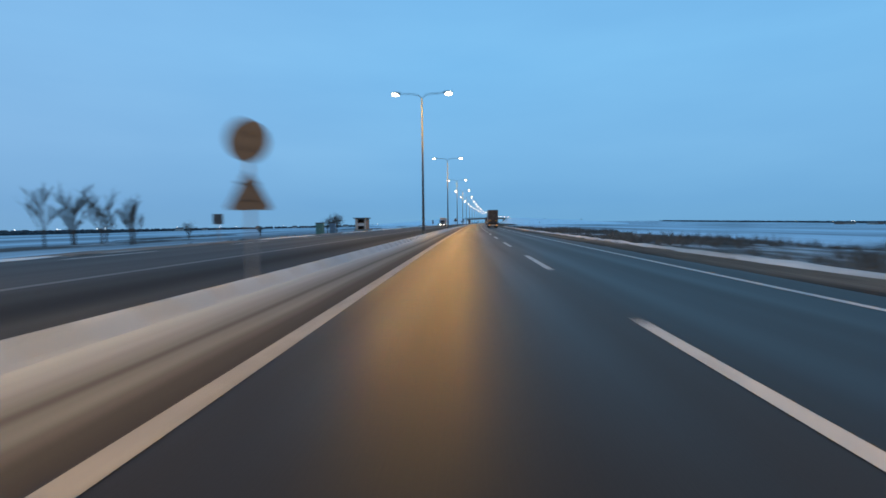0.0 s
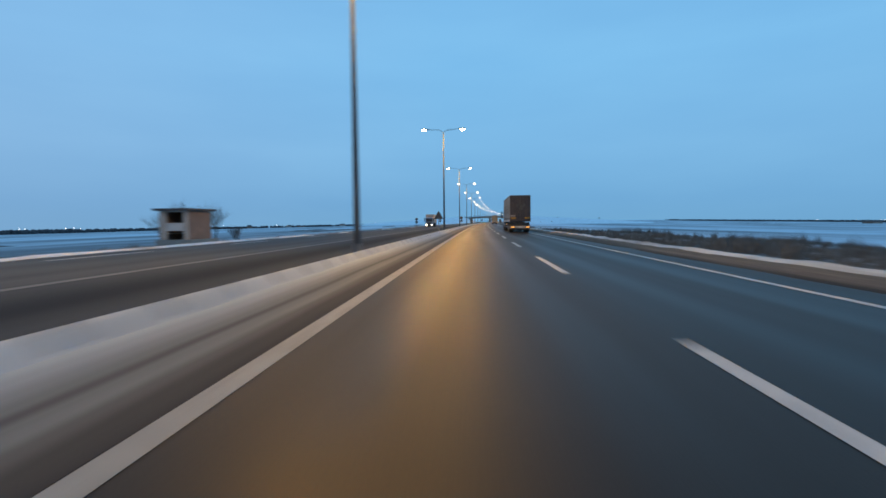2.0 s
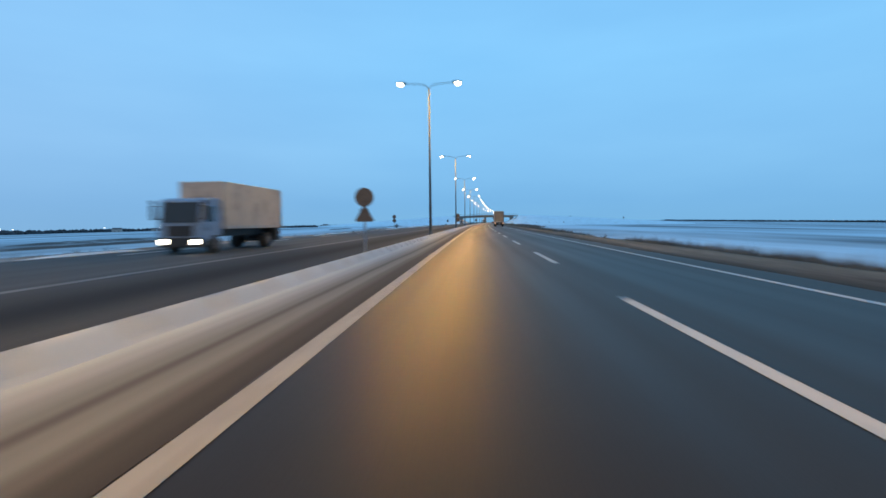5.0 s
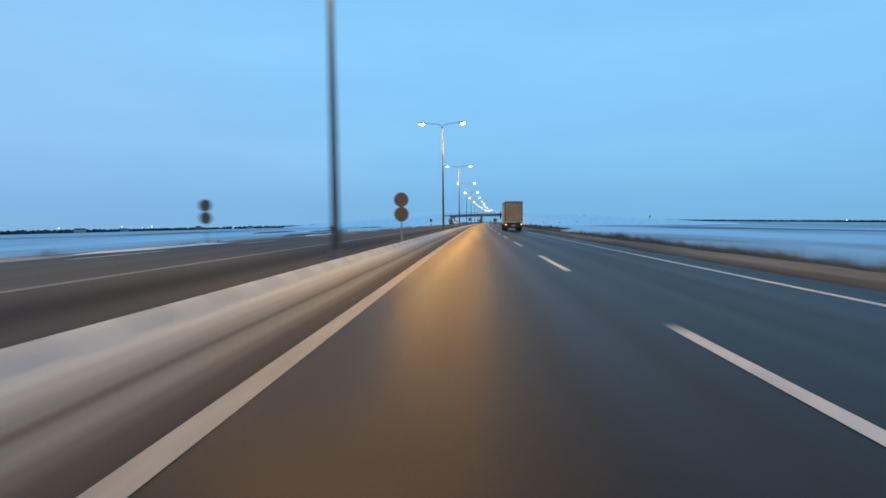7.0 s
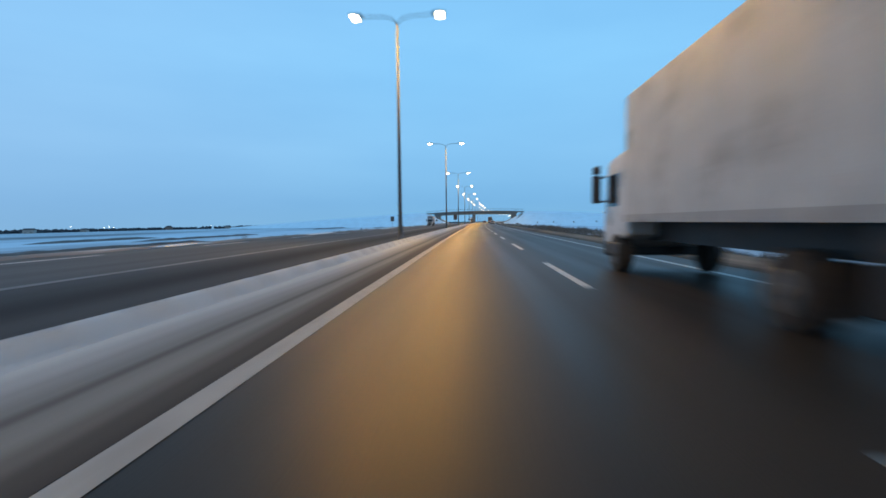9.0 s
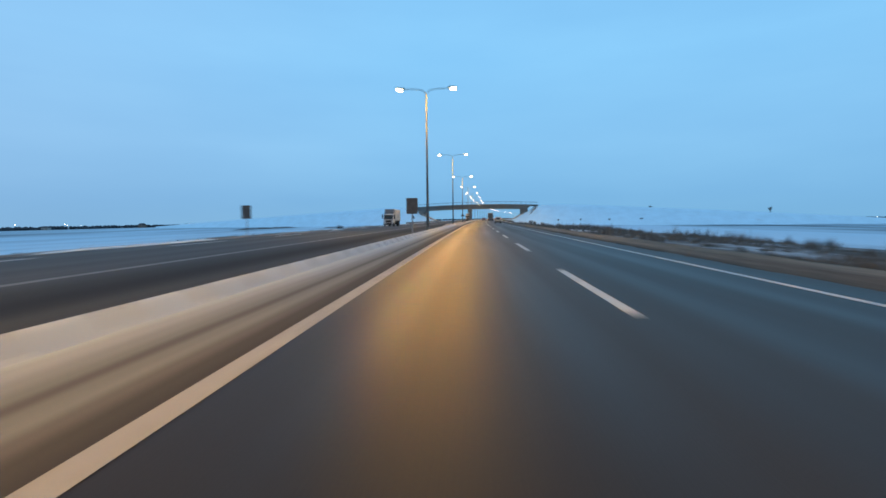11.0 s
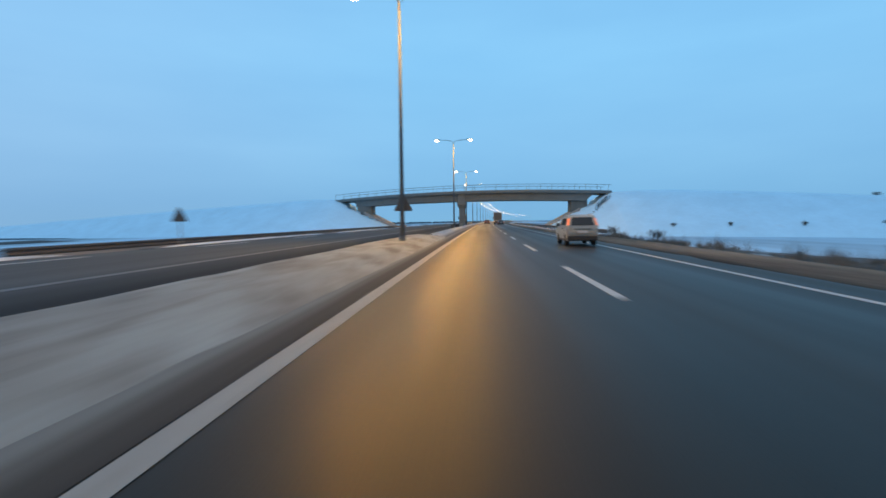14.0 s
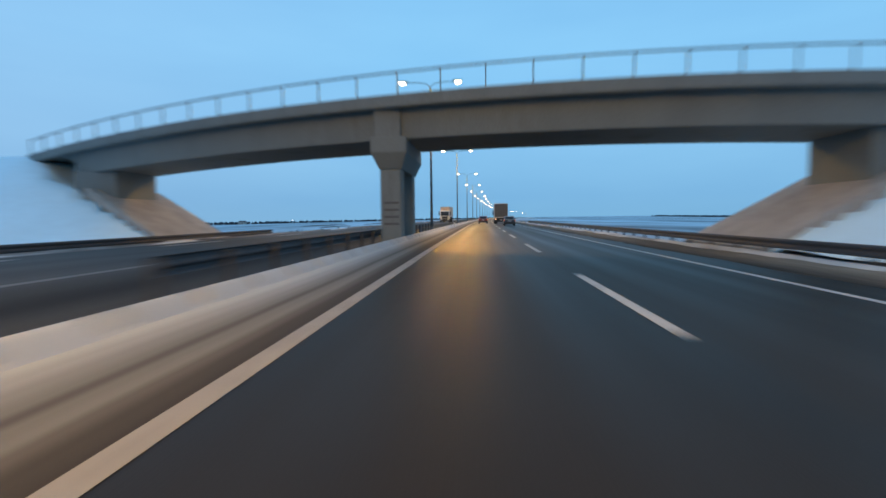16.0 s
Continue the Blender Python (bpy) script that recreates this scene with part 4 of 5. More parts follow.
    for sx in (-1, 1):
        b = bmesh.new()
        for z in (0.62, 0.92):
            box(sx * (w - 0.04) - 0.015, sx * (w - 0.04) + 0.015, 5.6, 10.2, z - 0.06, z + 0.06, bm=b)
        part("side_guard", b, DARK_CAB, t)
        for y in (6.2, 8.6):
            part("side_marker", box(sx * w - 0.012, sx * w + 0.012, y - 0.035, y + 0.035, 0.98, 1.03), AMBER, t, "amber side marker")
        for y in (10.6, 11.0):
            part("landing_leg", tube((sx * 0.75, y, 0.4), (sx * 0.75, y, 1.2), 0.06, n=8), BLACK, t)
    # tractor
    part("tractor_frame", box(-0.5, 0.5, 9.9, 15.6, 0.6, 1.0, 0.03), BLACK, t)
    for y in (11.6, ):
        for sx in (-1, 1):
            wheel(sx * (w - 0.30), y, 0.52, 0.58, t)
            part("mudguard", prism([(y - 0.62, 1.0), (y - 0.5, 1.14), (y + 0.5, 1.14), (y + 0.62, 1.0), (y + 0.58, 0.98), (y + 0.48, 1.1), (y - 0.48, 1.1), (y - 0.58, 0.98)], sx * (w - 0.3) - 0.3, sx * (w - 0.3) + 0.3), BLACK, t)
    for sx in (-1, 1):
        wheel(sx * (w - 0.2), 15.0, 0.52, 0.36, t)
        part("fuel_tank", tube((sx * 0.85, 12.5, 0.75), (sx * 0.85, 14.0, 0.75), 0.33, n=16), DARK_CAB, t)
    cab(t, 14.35, 16.2, DARK_CAB, width=2.26, top=3.72, fairing=0.42)
    return t


def box_lorry(m, label, box_mat, rear_mat, cab_mat, length=7.6, group="", top=3.85, lit=True, fairing=0.0):
    t = thing("box_lorry", label, "lorry", m, group)
    w, z0 = 1.25, 1.28
    tb = part("cargo_box", box(-w, w, 0.05, length, z0, top, 0.025), box_mat, t)
    part("rear_frame", box(-w - 0.01, w + 0.01, 0.0, 0.12, top - 0.12, top + 0.015, 0.01), ALU, tb)
    for sx in (-1, 1):
        part("rear_post", box(sx * w - 0.06, sx * w + 0.012 if sx > 0 else sx * w + 0.06, 0.0, 0.12, z0, top - 0.1), ALU, tb)
        b = bmesh.new()
        for k in range(8):
            y = 0.6 + k * (length - 1) / 7.5
            box(sx * w - 0.012, sx * w + 0.012, y - 0.02, y + 0.02, z0 + 0.05, top - 0.1, bm=b)
        part("side_rib", b, box_mat, tb)
        part("bottom_rail", box(sx * w - 0.018, sx * w + 0.018, 0.05, length, z0 - 0.02, z0 + 0.14), ALU, tb)
    for sx in (-1, 1):
        part("corner_marker", box(sx * (w - 0.13) - 0.12, sx * (w - 0.13) + 0.12, -0.04, 0.0, top - 0.13, top + 0.0), WHITE_CAB, tb, "small pale corner marker")
    part("rear_sill", box(-w + 0.02, w - 0.02, -0.03, 0.06, z0 - 0.1, z0 + 0.03, 0.01), PALE_BAND, tb)
    part("door_frame", box(-w + 0.065, w - 0.065, -0.008, 0.05, z0 + 0.035, top - 0.125), DARK_DOOR, tb, "dark rubber-edged door frame")
    for x0, x1 in ((-w + 0.17, -0.006), (0.006, w - 0.17)):
        d = part("rear_door", box(x0, x1, -0.02, 0.05, z0 + 0.06, top - 0.24, 0.012), rear_mat, t)
        part("lock_rod", tube(((x0 + x1) / 2 + 0.2, -0.045, z0 + 0.08), ((x0 + x1) / 2 + 0.2, -0.045, top - 0.27), 0.010, n=8), rear_mat, d)
        part("lock_rod", tube(((x0 + x1) / 2 - 0.25, -0.045, z0 + 0.08), ((x0 + x1) / 2 - 0.25, -0.045, top - 0.27), 0.010, n=8), rear_mat, d)
    for x in (-0.42, 0.42):
        part("chassis_beam", box(x - 0.06, x + 0.06, 0.1, length + 1.5, 0.82, z0 - 0.004), BLACK, t)
    part("under_tray", box(-w + 0.06, w - 0.06, 0.16, 0.7, 0.40, z0 - 0.01, 0.02), BLACK, t)
    for x0, x1 in ((-w + 0.06, -w + 0.5), (-0.45, 0.45), (w - 0.4, w - 0.06)):
        part("sill_plate", box(x0, x1, -0.05, -0.03, z0 - 0.10, z0 + 0.03), WHITE_CAB, t, "pale plate on the rear sill")
    bb = part("bumper_beam", box(-w + 0.05, w - 0.05, 0.0, 0.12, 0.50, 0.66, 0.02), BLACK, t)
    for sx in (-1, 1):
        x = sx * (w - 0.22)
        lamp = part("tail_light", box(x - 0.16, x + 0.16, -0.04, 0.16, 0.80, 1.02, 0.03), RED_LENS, t, "red tail light")
        part("lamp_core", tube((x, -0.06, 0.91), (x, -0.035, 0.91), 0.10, n=14), HEAD_DIM, lamp, "warm bright lamp")
        for y in (2.0,):
            wheel(sx * (w - 0.3), y, 0.48, 0.52, t)
        wheel(sx * (w - 0.2), length + 0.9, 0.48, 0.32, t)
        part("mud_flap", box(sx * (w - 0.3) - 0.26, sx * (w - 0.3) + 0.26, 1.25, 1.27, 0.25, 0.85), BLACK, t)
    part("axle", tube((-0.9, 2.0, 0.48), (0.9, 2.0, 0.48), 0.08, n=10), BLACK, t)
    part("number_plate", box(-0.26, 0.26, -0.01, 0.0, 0.70, 0.81), WHITE_CAB, t)
    cab(t, length + 0.1, length + 2.1, cab_mat, width=2.3, top=2.95, lit=lit, fairing=fairing)
    return t


def car(m, label, paint, kind="mpv", group="", w=0.84, H=1.60, L=4.0):
    """A passenger car, its rear at y = 0; tall and rounded (mpv) or a saloon."""
    t = thing("car", label, "car", m, group)
    if kind == "mpv":
        out = [(0.10, 0.26), (0.01, 0.42), (0.0, 0.80), (0.03, 1.00), (0.13, 1.30), (0.24, H - 0.10), (0.42, H - 0.02), (1.0, H + 0.02), (1.7, H),
               (2.15, H - 0.10), (2.85, 1.10), (3.35, 0.98), (3.75, 0.82), (3.95, 0.62), (4.0, 0.42), (3.9, 0.26)]
        belt = 1.0
        panes = (((0.42, 1.04), (1.12, 1.04), (1.12, H - 0.17), (0.52, H - 0.19)), ((1.2, 1.04), (2.05, 1.04), (1.85, H - 0.2), (1.2, H - 0.17)))
        rear = ((0.035, 1.02), (0.215, H - 0.14))
    else:
        H = 1.45
        out = [(0.10, 0.26), (0.01, 0.42), (0.0, 0.75), (0.06, 0.93), (0.5, 0.98), (0.95, H - 0.12), (1.25, H - 0.02), (1.8, H), (2.3, H - 0.1), (2.95, 0.98),
               (3.5, 0.88), (3.9, 0.66), (4.0, 0.42), (3.9, 0.26)]
        belt = 0.95
        panes = (((0.85, 0.98), (1.5, 0.98), (1.5, H - 0.13), (1.12, H - 0.15)), ((1.58, 0.98), (2.4, 0.98), (2.15, H - 0.17), (1.58, H - 0.13)))
        rear = ((0.53, 1.0), (0.94, H - 0.14))
    k = L / 4.0
    tuck = lambda z: 1 - 0.16 * max(0.0, z - belt) / (H - belt) - 0.05 * max(0.0, 0.5 - z) / 0.25
    b = bmesh.new()
    cols = []
    for f in (-1.0, -0.93, -0.6, 0.0, 0.6, 0.93, 1.0):
        inset = 0.05 if abs(f) == 1.0 else 0.0
        cols.append([b.verts.new((f * w * tuck(z), k * (y + inset * (1 if y < 2 else -1)), z - (0.03 if abs(f) == 1.0 and z > belt else 0.0))) for y, z in out])
    n = len(out)
    for c, d in zip(cols, cols[1:]):
        for i in range(n):
            b.faces.new((c[i], c[(i + 1) % n], d[(i + 1) % n], d[i]))
    b.faces.new(cols[0])
    b.faces.new(cols[-1][::-1])
    bmesh.ops.recalc_face_normals(b, faces=b.faces)
    for e in b.edges:
        e.smooth = e.calc_face_angle(0.0) < radians(36)
    body = part("body", b, paint, t, smooth=True)
    if kind == "mpv":
        for sx in (-1, 1):
            part("roof_rail", tube((sx * w * 0.74, k * 0.5, H + 0.045), (sx * w * 0.74, k * 1.75, H + 0.04), 0.016, n=6), ALU, body)
            part("sill", box(sx * w * 0.97 - 0.02, sx * w * 0.97 + 0.02, k * 1.05, k * 2.85, 0.26, 0.36, 0.01), BLACK, body)
        part("tailgate_trim", box(-0.42, 0.42, -0.018, 0.012, 0.83, 0.87, 0.005), BLACK, body)

    def pane(name, pts, push):
        b = bmesh.new()
        f = b.faces.new([b.verts.new(p) for p in pts])
        r = bmesh.ops.extrude_face_region(b, geom=[f])
        bmesh.ops.translate(b, vec=push, verts=[v for v in r["geom"] if isinstance(v, bmesh.types.BMVert)])
        return part(name, b, GLASS, body)

    (ya, za), (yb, zb) = rear
    pane("rear_window", [(x * w * tuck(z), k * y + 0.01, z) for x, y, z in ((-0.74, ya, za), (0.74, ya, za), (0.72, yb, zb), (-0.72, yb, zb))], (0, -0.055, 0.02))
    for sx in (-1, 1):
        for pts in panes:
            pane("side_window", [(sx * (w * tuck(z) - 0.005), k * y, z) for y, z in pts], (sx * 0.015, 0, 0.004))
        z0, z1 = (1.04, H - 0.18) if kind == "mpv" else (0.70, 0.90)
        b = bmesh.new()
        zs = [z0 + (z1 - z0) * q / 3 for q in range(4)]
        back = lambda z: max(0.0, (z - 0.95) * 0.36) if kind == "mpv" else 0.0
        ring = [[b.verts.new((sx * w * tuck(z) * f, k * back(z) + dy, z)) for f, dy in ((0.89, -0.015), (0.975, 0.015), (1.005, 0.10), (0.89, 0.10))] for z in zs]
        for p, q in zip(ring, ring[1:]):
            for i in range(4):
                b.faces.new((p[i], p[(i + 1) % 4], q[(i + 1) % 4], q[i]))
        b.faces.new(ring[0])
        b.faces.new(ring[-1][::-1])
        part("tail_light", b, TAIL, t, "lit tail light")
        part("mirror", box(sx * (w + 0.09) - 0.09, sx * (w + 0.09) + 0.09, k * 2.5, k * 2.5 + 0.12, 0.98, 1.13, 0.03), BLACK, t)
        for y in (0.72, 3.2):
            wheel(sx * (w - 0.1), k * y, 0.31, 0.2, t)
        part("headlight", box(sx * (w - 0.2) - 0.15, sx * (w - 0.2) + 0.15, k * 3.78, k * 3.92, 0.62, 0.76, 0.03), WHITE_CAB, t)
        part("door_seam", box(sx * (w + 0.001) - 0.003, sx * (w + 0.001) + 0.003, k * 1.14, k * 1.14 + 0.012, 0.45, belt), BLACK, body)
        part("door_handle", box(sx * (w + 0.012) - 0.012, sx * (w + 0.012) + 0.012, k * 1.3, k * 1.3 + 0.16, 0.86, 0.9, 0.005), BLACK, body)
    part("bumper", box(-w + 0.03, w - 0.03, -0.05, 0.14, 0.28, 0.52, 0.04), BLACK, t)
    part("number_plate", box(-0.26, 0.26, -0.025, -0.006, 0.66, 0.77), WHITE_CAB, t)
    ys, zs = (2.2, H - 0.13) if kind == "mpv" else (2.34, H - 0.12)
    ye, ze = (2.82, 1.12) if kind == "mpv" else (2.92, 1.0)
    pane("windscreen", [(x * w * tuck(z), k * y + 0.01, z + 0.01) for x, y, z in ((-0.85, ys, zs), (0.85, ys, zs), (0.88, ye, ze), (-0.88, ye, ze))], (0, 0.02, 0.015))
    return t


semitrailer()
box_lorry(road_pose(283.4, 4.75), "pale box lorry with dull beige rear doors and lit tail lamps", PALE_BAND, BROWN_DOOR, WHITE_CAB, top=4.08)
box_lorry(road_pose(179.4, -11.6, 0, 180) @ Matrix.Scale(0.76, 4), "small oncoming box lorry with headlights on", BEIGE_BOX, BEIGE_BOX, BLUE_CAB, group="oncoming lorries")
box_lorry(road_pose(422.0, -13.4, 0, 180) @ Matrix.Scale(0.68, 4), "small oncoming white lorry with a pale box body", PALE_BAND, PALE_BAND, WHITE_CAB, group="oncoming lorries", length=6.4, lit=False, fairing=1.0)
box_lorry(road_pose(628.0, -9.4, 0, 180), "far oncoming beige box lorry beyond the bridge", BEIGE_BOX, BEIGE_BOX, WHITE_CAB, group="oncoming lorries", lit=False)
box_lorry(road_pose(592.0, 3.6), "far brown lorry with lit tail lamps beyond the bridge", BEIGE_BOX, CURTAIN, BLUE_CAB)
car(road_pose(461.2, 4.9), "silver high-roofed car with tall lit tail lamps", SILVER, w=0.76, H=1.55, L=3.5)
car(road_pose(572.0, 4.2), "dark saloon car beyond the bridge", DARK_CAR, "saloon")
car(road_pose(590.0, 0.2), "dark red car with lit tail lamps beyond the bridge", RED_CAR, "saloon")


# ---------------------------------------------------------------- bus shelter and roadside bits
def bus_shelter():
    """Its corner by the road stands at the origin; one end faces back along the road."""
    t = thing("bus_shelter", "small weathered bus shelter with a flat dark roof", "bus shelter", road_pose(95.0, -21.0, 0.0))
    L, W, H = 3.1, 2.15, 2.16
    part("floor_slab", box(-W - 0.15, 0.5, -0.3, L + 0.2, -0.7, 0.03, 0.02), BRIDGE_CONC, t)
    part("back_wall", box(-W, -W + 0.14, 0.16, L, 0.03, H, 0.01), BRICKRED, t)
    part("far_end_wall", box(-W + 0.14, -0.14, L - 0.14, L, 0.03, H, 0.01), BRICKRED, t)
    part("side_wall", box(-0.14, 0.0, 0.16, L, 0.03, H, 0.01), BRICKRED, t, "brown clad wall")
    for x0, x1 in ((-W, -W + 0.52), (-0.34, 0.0)):
        part("column", box(x0, x1, 0.0, 0.16, 0.03, H, 0.01), PLASTER, t, "pale plastered column")
    part("lintel", box(-W + 0.52, -0.34, 0.02, 0.14, H - 0.10, H, 0.01), PLASTER, t)
    part("front_panel", box(-W + 0.53, -0.35, 0.03, 0.12, 0.68, 1.27, 0.01), PALE_BAND, t, "pale board")
    part("bench", box(-W + 0.15, -W + 0.55, 0.3, L - 0.3, 0.45, 0.52, 0.01), PLASTER, t)
    roof = box(-W - 0.32, 0.3, -0.35, L + 0.35, H, H + 0.17, 0.03)
    part("roof", roof, ROOF_DARK, t, "thin dark overhanging roof")
    return t


bus_shelter()


def cabinet(s, u, wide, sheet, colour):
    t = thing("roadside_cabinet", "faded " + colour + " sheet-metal cabinet beyond the verge", "cabinet", road_pose(s, u, -0.62), "roadside cabinets")
    w = wide / 2
    part("plinth", box(-w - 0.03, w + 0.03, -0.30, 0.30, -0.3, 0.2, 0.02), BRIDGE_CONC, t)
    part("body", box(-w, w, -0.26, 0.26, 0.2, 1.86, 0.02), sheet, t)
    part("roof", box(-w - 0.07, w + 0.07, -0.34, 0.34, 1.86, 1.96, 0.02), ROOF_DARK, t)
    for x0, x1 in ((-w + 0.04, -0.01), (0.01, w - 0.04)):
        d = part("door", box(x0, x1, -0.285, -0.255, 0.28, 1.8, 0.01), sheet, t)
        part("handle", box(-0.06 if x0 < 0 else 0.03, -0.03 if x0 < 0 else 0.06, -0.315, -0.28, 0.95, 1.12, 0.006), STEEL, d)


cabinet(63.4, -20.0, 1.02, GREEN_BOX, "green")
cabinet(67.5, -19.5, 0.78, BLUE_BOX, "blue")


# ---------------------------------------------------------------- bare shrubs
def shrub(s, u, z, height, seed, label="leafless brown shrub on the snowy roadside"):
    rnd = random.Random(seed)
    t = thing("shrub", label, "shrub", road_pose(s, u, z), "roadside shrubs")
    b = bmesh.new()
    def grow(p, d, length, r, depth):
        q = p + d * length
        tube(p, q, r, r * 0.7, 5, b)
        if depth == 0:
            return
        for _ in range(4 if depth > 1 else 3):
            nd = (d + Vector((rnd.uniform(-0.7, 0.7), rnd.uniform(-0.7, 0.7), rnd.uniform(-0.1, 0.5)))).normalized()
            grow(p + d * length * rnd.uniform(0.5, 1.0), nd, length * rnd.uniform(0.6, 0.85), r * 0.6, depth - 1)
    for k in range(5):
        d = Vector((rnd.uniform(-0.4, 0.4), rnd.uniform(-0.4, 0.4), 1)).normalized()
        grow(Vector((rnd.uniform(-0.15, 0.15), rnd.uniform(-0.15, 0.15), 0)), d, height * 0.36, 0.03, 3)
    part("crown", b, BARK, t)
    return t


for k, (s, u, z, h) in enumerate(((78, -47.0, -1.25, 3.8), (96, -43.0, -1.2, 2.6),
                                  (110.5, -33.6, -1.15, 4.8), (112.6, -32.4, -1.15, 5.8), (114.8, -33.4, -1.15, 4.8), (118.0, -33.6, -1.15, 5.6), (125.0, -36.0, -1.15, 6.0), (108, -24.0, -1.0, 2.4),
                                  (300, -26, -1.1, 2.4), (420, -22, -1.0, 1.6), (500, 16.5, -1.0, 2.0), (482, 15.5, -1.0, 1.9), (455, 15.0, -0.9, 1.6), (505.0, 33, 0.2, 0.9), (504.4, 42, 0.2, 0.9), (504.1, 52, 0.2, 1.1), (505.8, 26, 0.2, 0.8), (508.5, 94, 2.0, 2.6), (514.3, 58, 4.15, 1.2))):
    shrub(s, u, z, h, 40 + k)


def tree(s, u, z, height, seed):
    """A tall bare tree: a tapered trunk, rising limbs and many fine twigs."""
    rnd = random.Random(seed)
    t = thing("tree", "tall leafless tree with a thin wispy crown", "tree", road_pose(s, u, z), "field trees")
    part("trunk", tube((0, 0, -0.3), (rnd.uniform(-0.2, 0.2), rnd.uniform(-0.2, 0.2), height * 0.62), 0.14, 0.05, 7), BARK, t)
    b = bmesh.new()
    def grow(p, d, length, r, depth):
        q = p + d * length
        tube(p, q, r, r * 0.6, 4, b)
        if depth:
            for _ in range(4):
                nd = (d + Vector((rnd.uniform(-0.55, 0.55), rnd.uniform(-0.55, 0.55), rnd.uniform(0.0, 0.5)))).normalized()
                grow(p + d * length * rnd.uniform(0.35, 1.0), nd, length * rnd.uniform(0.5, 0.75), r * 0.55, depth - 1)
    for k in range(9):
        a = rnd.uniform(0, 2 * math.pi)
        d = Vector((0.55 * math.cos(a), 0.55 * math.sin(a), 1)).normalized()
        grow(Vector((0, 0, height * (0.18 + 0.05 * k))), d, height * rnd.uniform(0.22, 0.32), 0.045, 3)
    part("crown", b, BARK, t)
    return t


for k, (s, u, h) in enumerate(((54.5, -50.5, 7.6), (57.0, -48.8, 7.2), (55.0, -47.4, 6.2), (58.5, -46.0, 5.6), (56.0, -44.6, 6.4), (59.5, -43.0, 5.4), (57.0, -41.6, 5.8))):
    tree(s, u, field_z(u) - 0.05, h, 80 + k)


def scrub(name, s0, s1, u0, u1, z0, z1, clumps, hmin, hmax, seed, label, twigs=26):
    """Clumps of thin bare twigs, crowded here and missing there; u1 = 0 follows the marsh's edge."""
    rnd = random.Random(seed)
    verts, faces = [], []
    for _ in range(clumps):
        s = rnd.uniform(s0, s1)
        f = rnd.random()
        u, z = u0 + ((u1 or marsh_edge(s)) - u0) * f, z0 + (z1 - z0) * f
        g = noise.noise((s * 0.05, u * 0.12, seed)) + 0.5 * noise.noise((s * 0.31, u * 0.4, seed + 3))
        if g < -0.12 and rnd.random() > 0.12:
            continue
        tall = (hmin + (hmax - hmin) * rnd.random() ** 2.2) * (0.8 + 0.7 * max(-0.3, g))
        wide = rnd.uniform(0.25, 0.7) * (0.5 + tall)
        for _k in range(int(twigs * rnd.uniform(0.4, 1.3))):
            a, r = rnd.uniform(0, 2 * math.pi), wide * rnd.random()
            p = on_road(s + math.sin(a) * r * 1.4, u + math.cos(a) * r, z - 0.05)
            h = tall * rnd.uniform(0.35, 1.0) * (1.15 - 0.6 * r / wide)
            lean = rnd.uniform(0.05, 0.45) * h
            b = a + rnd.uniform(-0.9, 0.9)
            wdt = rnd.uniform(0.012, 0.03)
            q = p + Vector((math.cos(b) * lean, math.sin(b) * lean, h))
            mid = (p + q) / 2 + Vector((rnd.uniform(-1, 1), rnd.uniform(-1, 1), 0)) * 0.12 * h
            side = Vector((-math.sin(b), math.cos(b), 0)) * wdt
            i = len(verts)
            verts += [p - side, p + side, mid - side, mid + side, q]
            faces += [(i, i + 1, i + 3, i + 2), (i + 2, i + 3, i + 4)]
    me = bpy.data.meshes.new(name)
    me.from_pydata(verts, [], faces)
    me.materials.append(BUSH)
    return tagged(new(name, me), label, "scrub", kind="stuff")


for s0, s1, count, hmin, hmax, k in ((-20, 172, 3600, 0.35, 1.15, 5), (345, 490, 1500, 0.25, 1.15, 9), (490, 700, 900, 0.3, 0.8, 10)):
    scrub("scrub", s0, s1, 11.2, 0.0, -0.3, -0.85, count, hmin, hmax, k, "dark dry weeds and low scrub along the ditch")
scrub("scrub", 150, 360, 10.2, 12.8, -0.10, -0.5, 4200, 0.3, 0.8, 8, "dark fringe of dry weeds along the verge")
scrub("scrub", -20, 620, 8.7, 10.4, 0.08, -0.1, 2600, 0.06, 0.24, 15, "short dry grass tufts on the gritty verge", 14)
scrub("scrub", -20, 700, -16.4, -19.5, -0.05, -0.5, 1500, 0.12, 0.5, 6, "dry brown weeds on the far verge")
scrub("scrub", -20, 700, -23.0, -34.0, -1.0, -1.1, 700, 0.25, 0.9, 12, "scattered dry weeds in the snowy field")


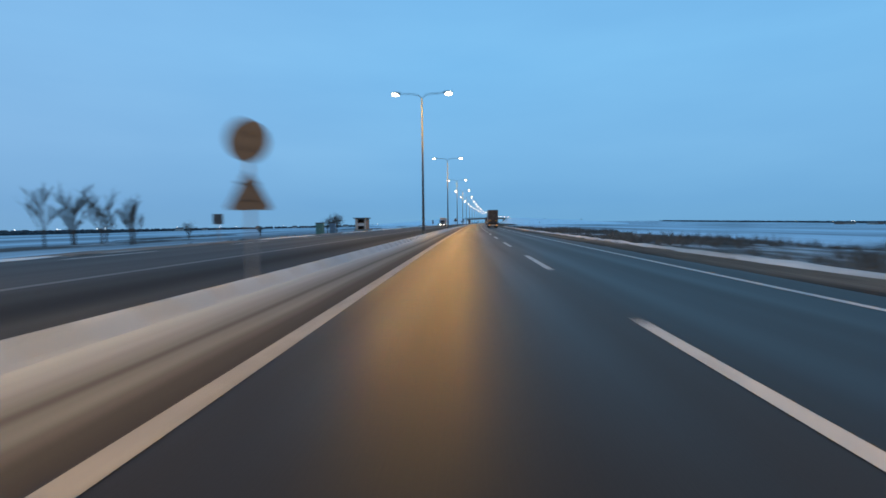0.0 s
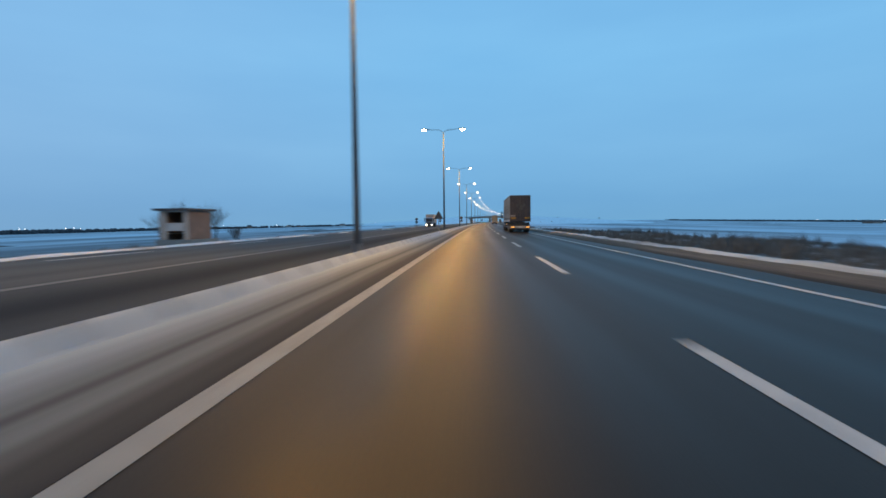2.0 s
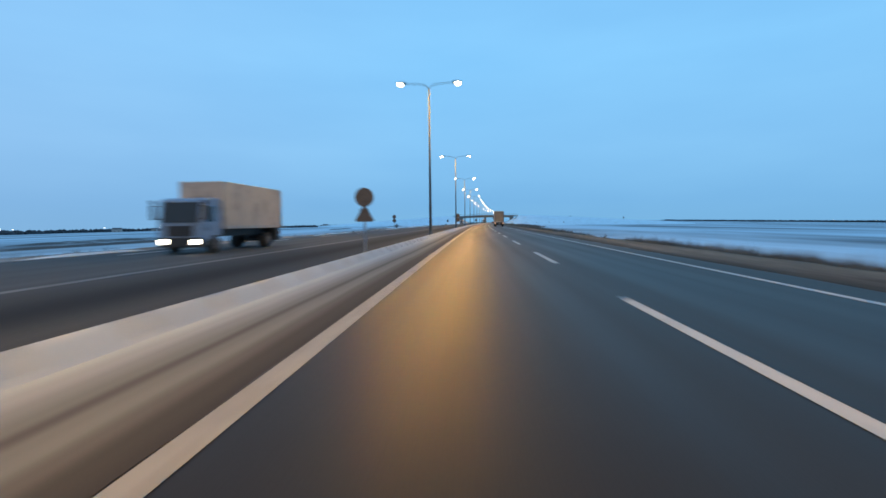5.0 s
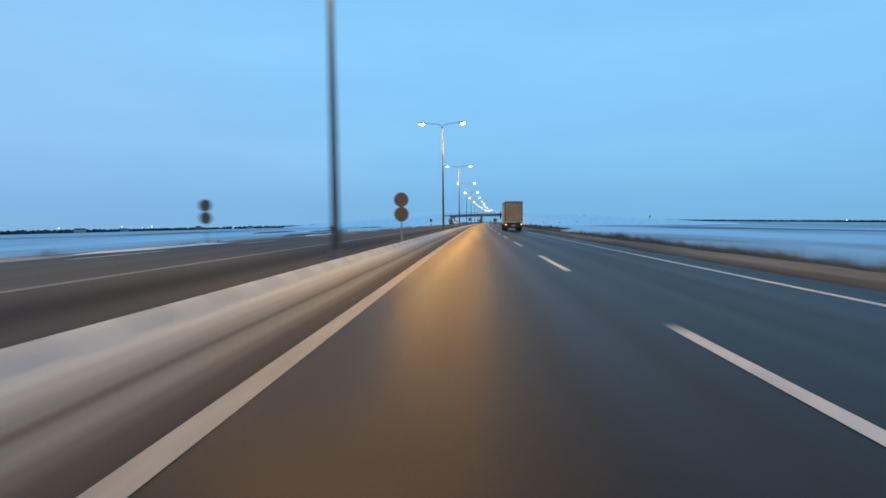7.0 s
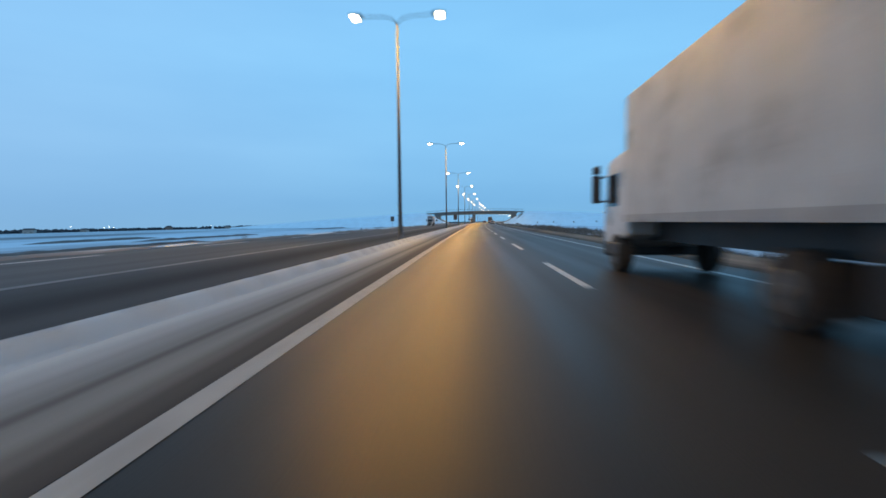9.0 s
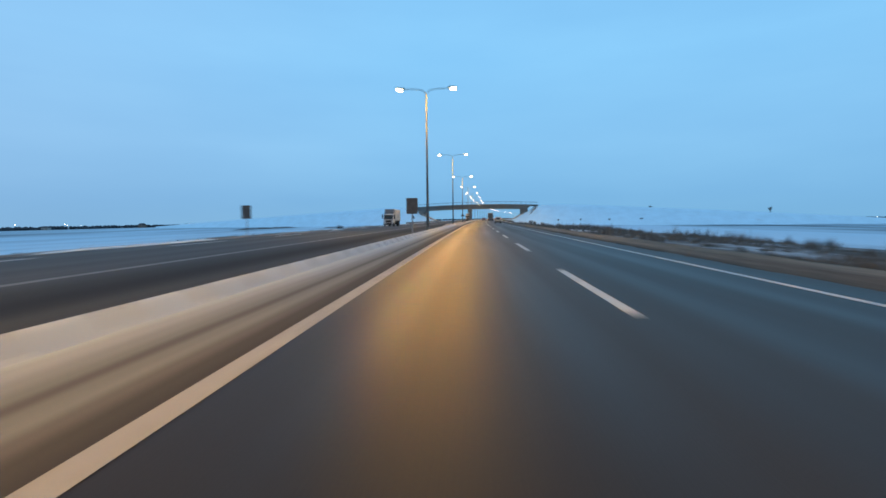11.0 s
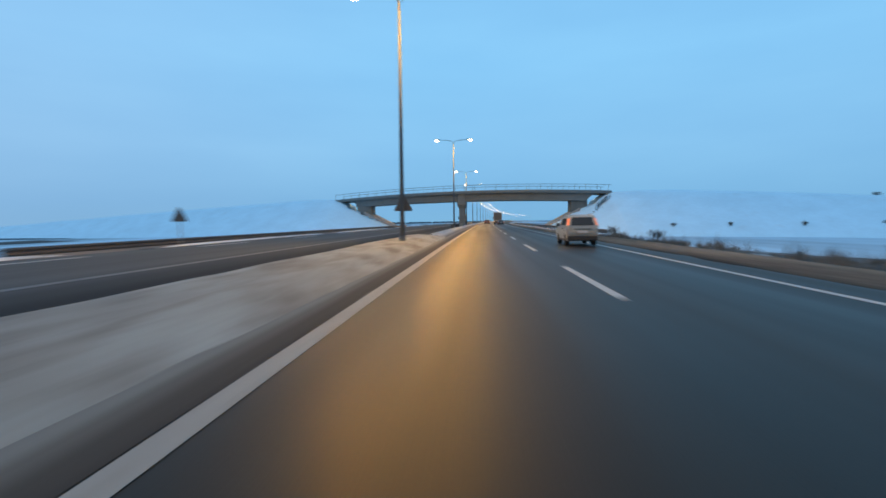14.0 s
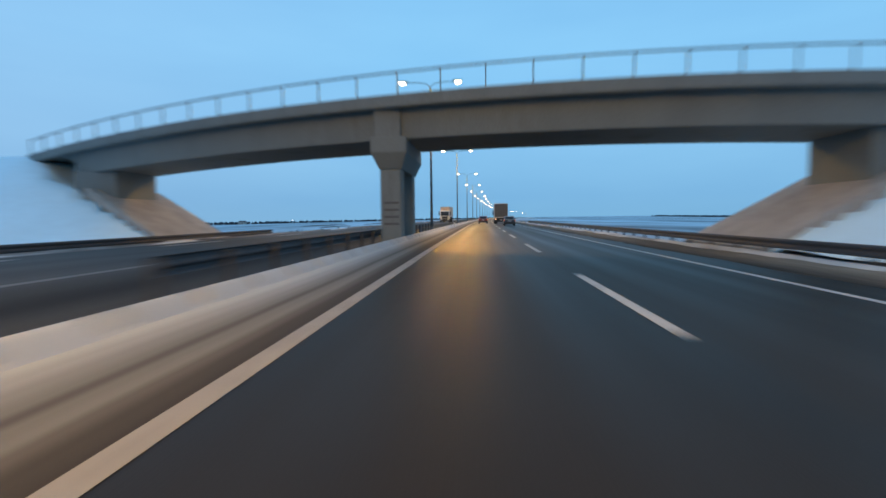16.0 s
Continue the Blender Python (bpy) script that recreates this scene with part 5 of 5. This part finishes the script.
def slope_weeds(side, x_toe, run, seed):
    """Dark weeds that stick out of the snow on the cone below the bridge's end."""
    rnd = random.Random(seed)
    verts, faces = [], []
    base = road_pose(BRIDGE_S, 0)
    for _ in range(420):
        f = rnd.random()
        spread = rnd.gauss(0, 0.35)
        d = 0.94 - 0.24 * f + 0.03 * rnd.gauss(0, 1)
        dist = 0.9 + 1.7 * f + spread
        if noise.noise((f * 5.0, spread * 2.0, seed)) < -0.05:
            continue
        x = x_toe + side * d * run
        p = base @ Vector((x, bridge_edge(x) + 2.8 - 2.9 - dist, 5.6 * d - dist / 1.9 - 0.05))
        h = rnd.uniform(0.12, 0.34)
        for _k in range(3):
            a = rnd.uniform(0, 2 * math.pi)
            q = p + Vector((math.cos(a) * 0.6 * h, math.sin(a) * 0.6 * h, h))
            sd = Vector((-math.sin(a), math.cos(a), 0)) * 0.03
            i = len(verts)
            verts += [p - sd, p + sd, q]
            faces.append((i, i + 1, i + 2))
    me = bpy.data.meshes.new("slope_weeds")
    me.from_pydata(verts, [], faces)
    me.materials.append(BUSH)
    tagged(new("slope_weeds", me), "dark dry weeds showing through the snowy slope", "weeds", kind="stuff")


slope_weeds(1, 10.2, 10.2, 3)


def delineator(s, u):
    t = thing("delineator_post", "short white plastic marker post with a black band", "marker post", road_pose(s, u, 0.02))
    part("post", box(-0.06, 0.06, -0.05, 0.05, 0.0, 0.95, 0.02), WHITE_CAB, t)
    part("band", box(-0.063, 0.063, -0.053, 0.053, 0.62, 0.82, 0.015), BLACK, t, "black band")


delineator(551.0, -2.75)


# ---------------------------------------------------------------- far woods and village
def far_wood(name, pieces, seed, label):
    rnd = random.Random(seed)
    verts, faces = [], []
    for s0, s1, u0, u1, n, hmin, hmax in pieces:
        for _ in range(n):
            f = rnd.random()
            s, u = s0 + (s1 - s0) * f + rnd.uniform(-15, 15), u0 + (u1 - u0) * f + rnd.uniform(-25, 25)
            h, r = rnd.uniform(hmin, hmax), rnd.uniform(2.5, 6.0)
            p = on_road(s, u, field_z(u) - 0.3)
            i = len(verts)
            k = 6
            for zz, rr in ((0.0, 0.7), (0.45, 1.0), (0.8, 0.7)):
                for j in range(k):
                    a = 2 * math.pi * j / k + rnd.uniform(-0.3, 0.3)
                    q = rr * r * rnd.uniform(0.7, 1.2)
                    verts.append(p + Vector((math.cos(a) * q, math.sin(a) * q, h * zz)))
            verts.append(p + Vector((0, 0, h)))
            for ring in range(2):
                for j in range(k):
                    a, b = i + ring * k + j, i + ring * k + (j + 1) % k
                    faces.append((a, b, b + k, a + k))
            for j in range(k):
                faces.append((i + 2 * k + j, i + 2 * k + (j + 1) % k, i + 3 * k))
    me = bpy.data.meshes.new(name)
    me.from_pydata(verts, [], faces)
    me.materials.append(WOOD_FAR)
    return tagged(new(name, me), label, "woods", kind="stuff")


far_wood("far_woods", [(100, 1500, -600, -950, 900, 4, 8), (1500, 3200, -950, -500, 700, 5, 10), (-50, 700, -520, -600, 420, 3, 7), (250, 2600, 760, 1150, 1500, 4, 9), (2600, 3900, 1150, 200, 700, 6, 10)],
         3, "dark line of distant bare woods on the horizon")


# ---------------------------------------------------------------- far farmhouses
def farmhouse(s, u, turn, w, d, h, wall_mat):
    t = thing("farmhouse", "small distant farmhouse with a dark pitched roof", "house", road_pose(s, u, field_z(u) - 0.1, turn), "distant farmhouses")
    part("wall", box(-w / 2, w / 2, -d / 2, d / 2, 0, h), wall_mat, t)
    part("roof", prism([(-d / 2 - 0.4, h), (d / 2 + 0.4, h), (0, h + d * 0.32)], -w / 2 - 0.4, w / 2 + 0.4), ROOF_DARK, t)
    for x in (-w / 4, w / 4):
        part("window", box(x - 0.6, x + 0.6, -d / 2 - 0.05, -d / 2 + 0.02, 1.0, 2.3), GLASS, t)
    return t


rnd = random.Random(12)
for k in range(22):
    left = k % 2 == 0
    s = rnd.uniform(500, 1500)
    u = -rnd.uniform(520, 780) if left else rnd.uniform(600, 800)
    farmhouse(s, u, rnd.uniform(-40, 40), rnd.uniform(9, 18), rnd.uniform(7, 10), rnd.uniform(3, 5.5), PLASTER if rnd.random() < 0.6 else BRICKRED)


def yard_lamp(s, u):
    t = thing("yard_lamp", "far lit yard lamp on a thin mast", "lamp", road_pose(s, u, field_z(u)), "yard lamps")
    part("mast", tube((0, 0, 0), (0, 0, 6.5), 0.08, 0.06, 6), POLE, t)
    b = bmesh.new()
    bmesh.ops.create_icosphere(b, subdivisions=1, radius=0.42, matrix=Matrix.Translation((0, 0, 6.7)))
    part("globe", b, GLOBE, t, "white glowing globe")


for k in range(26):
    left = k % 3 != 2
    yard_lamp(rnd.uniform(350, 1500), -rnd.uniform(470, 760) if left else rnd.uniform(580, 820))
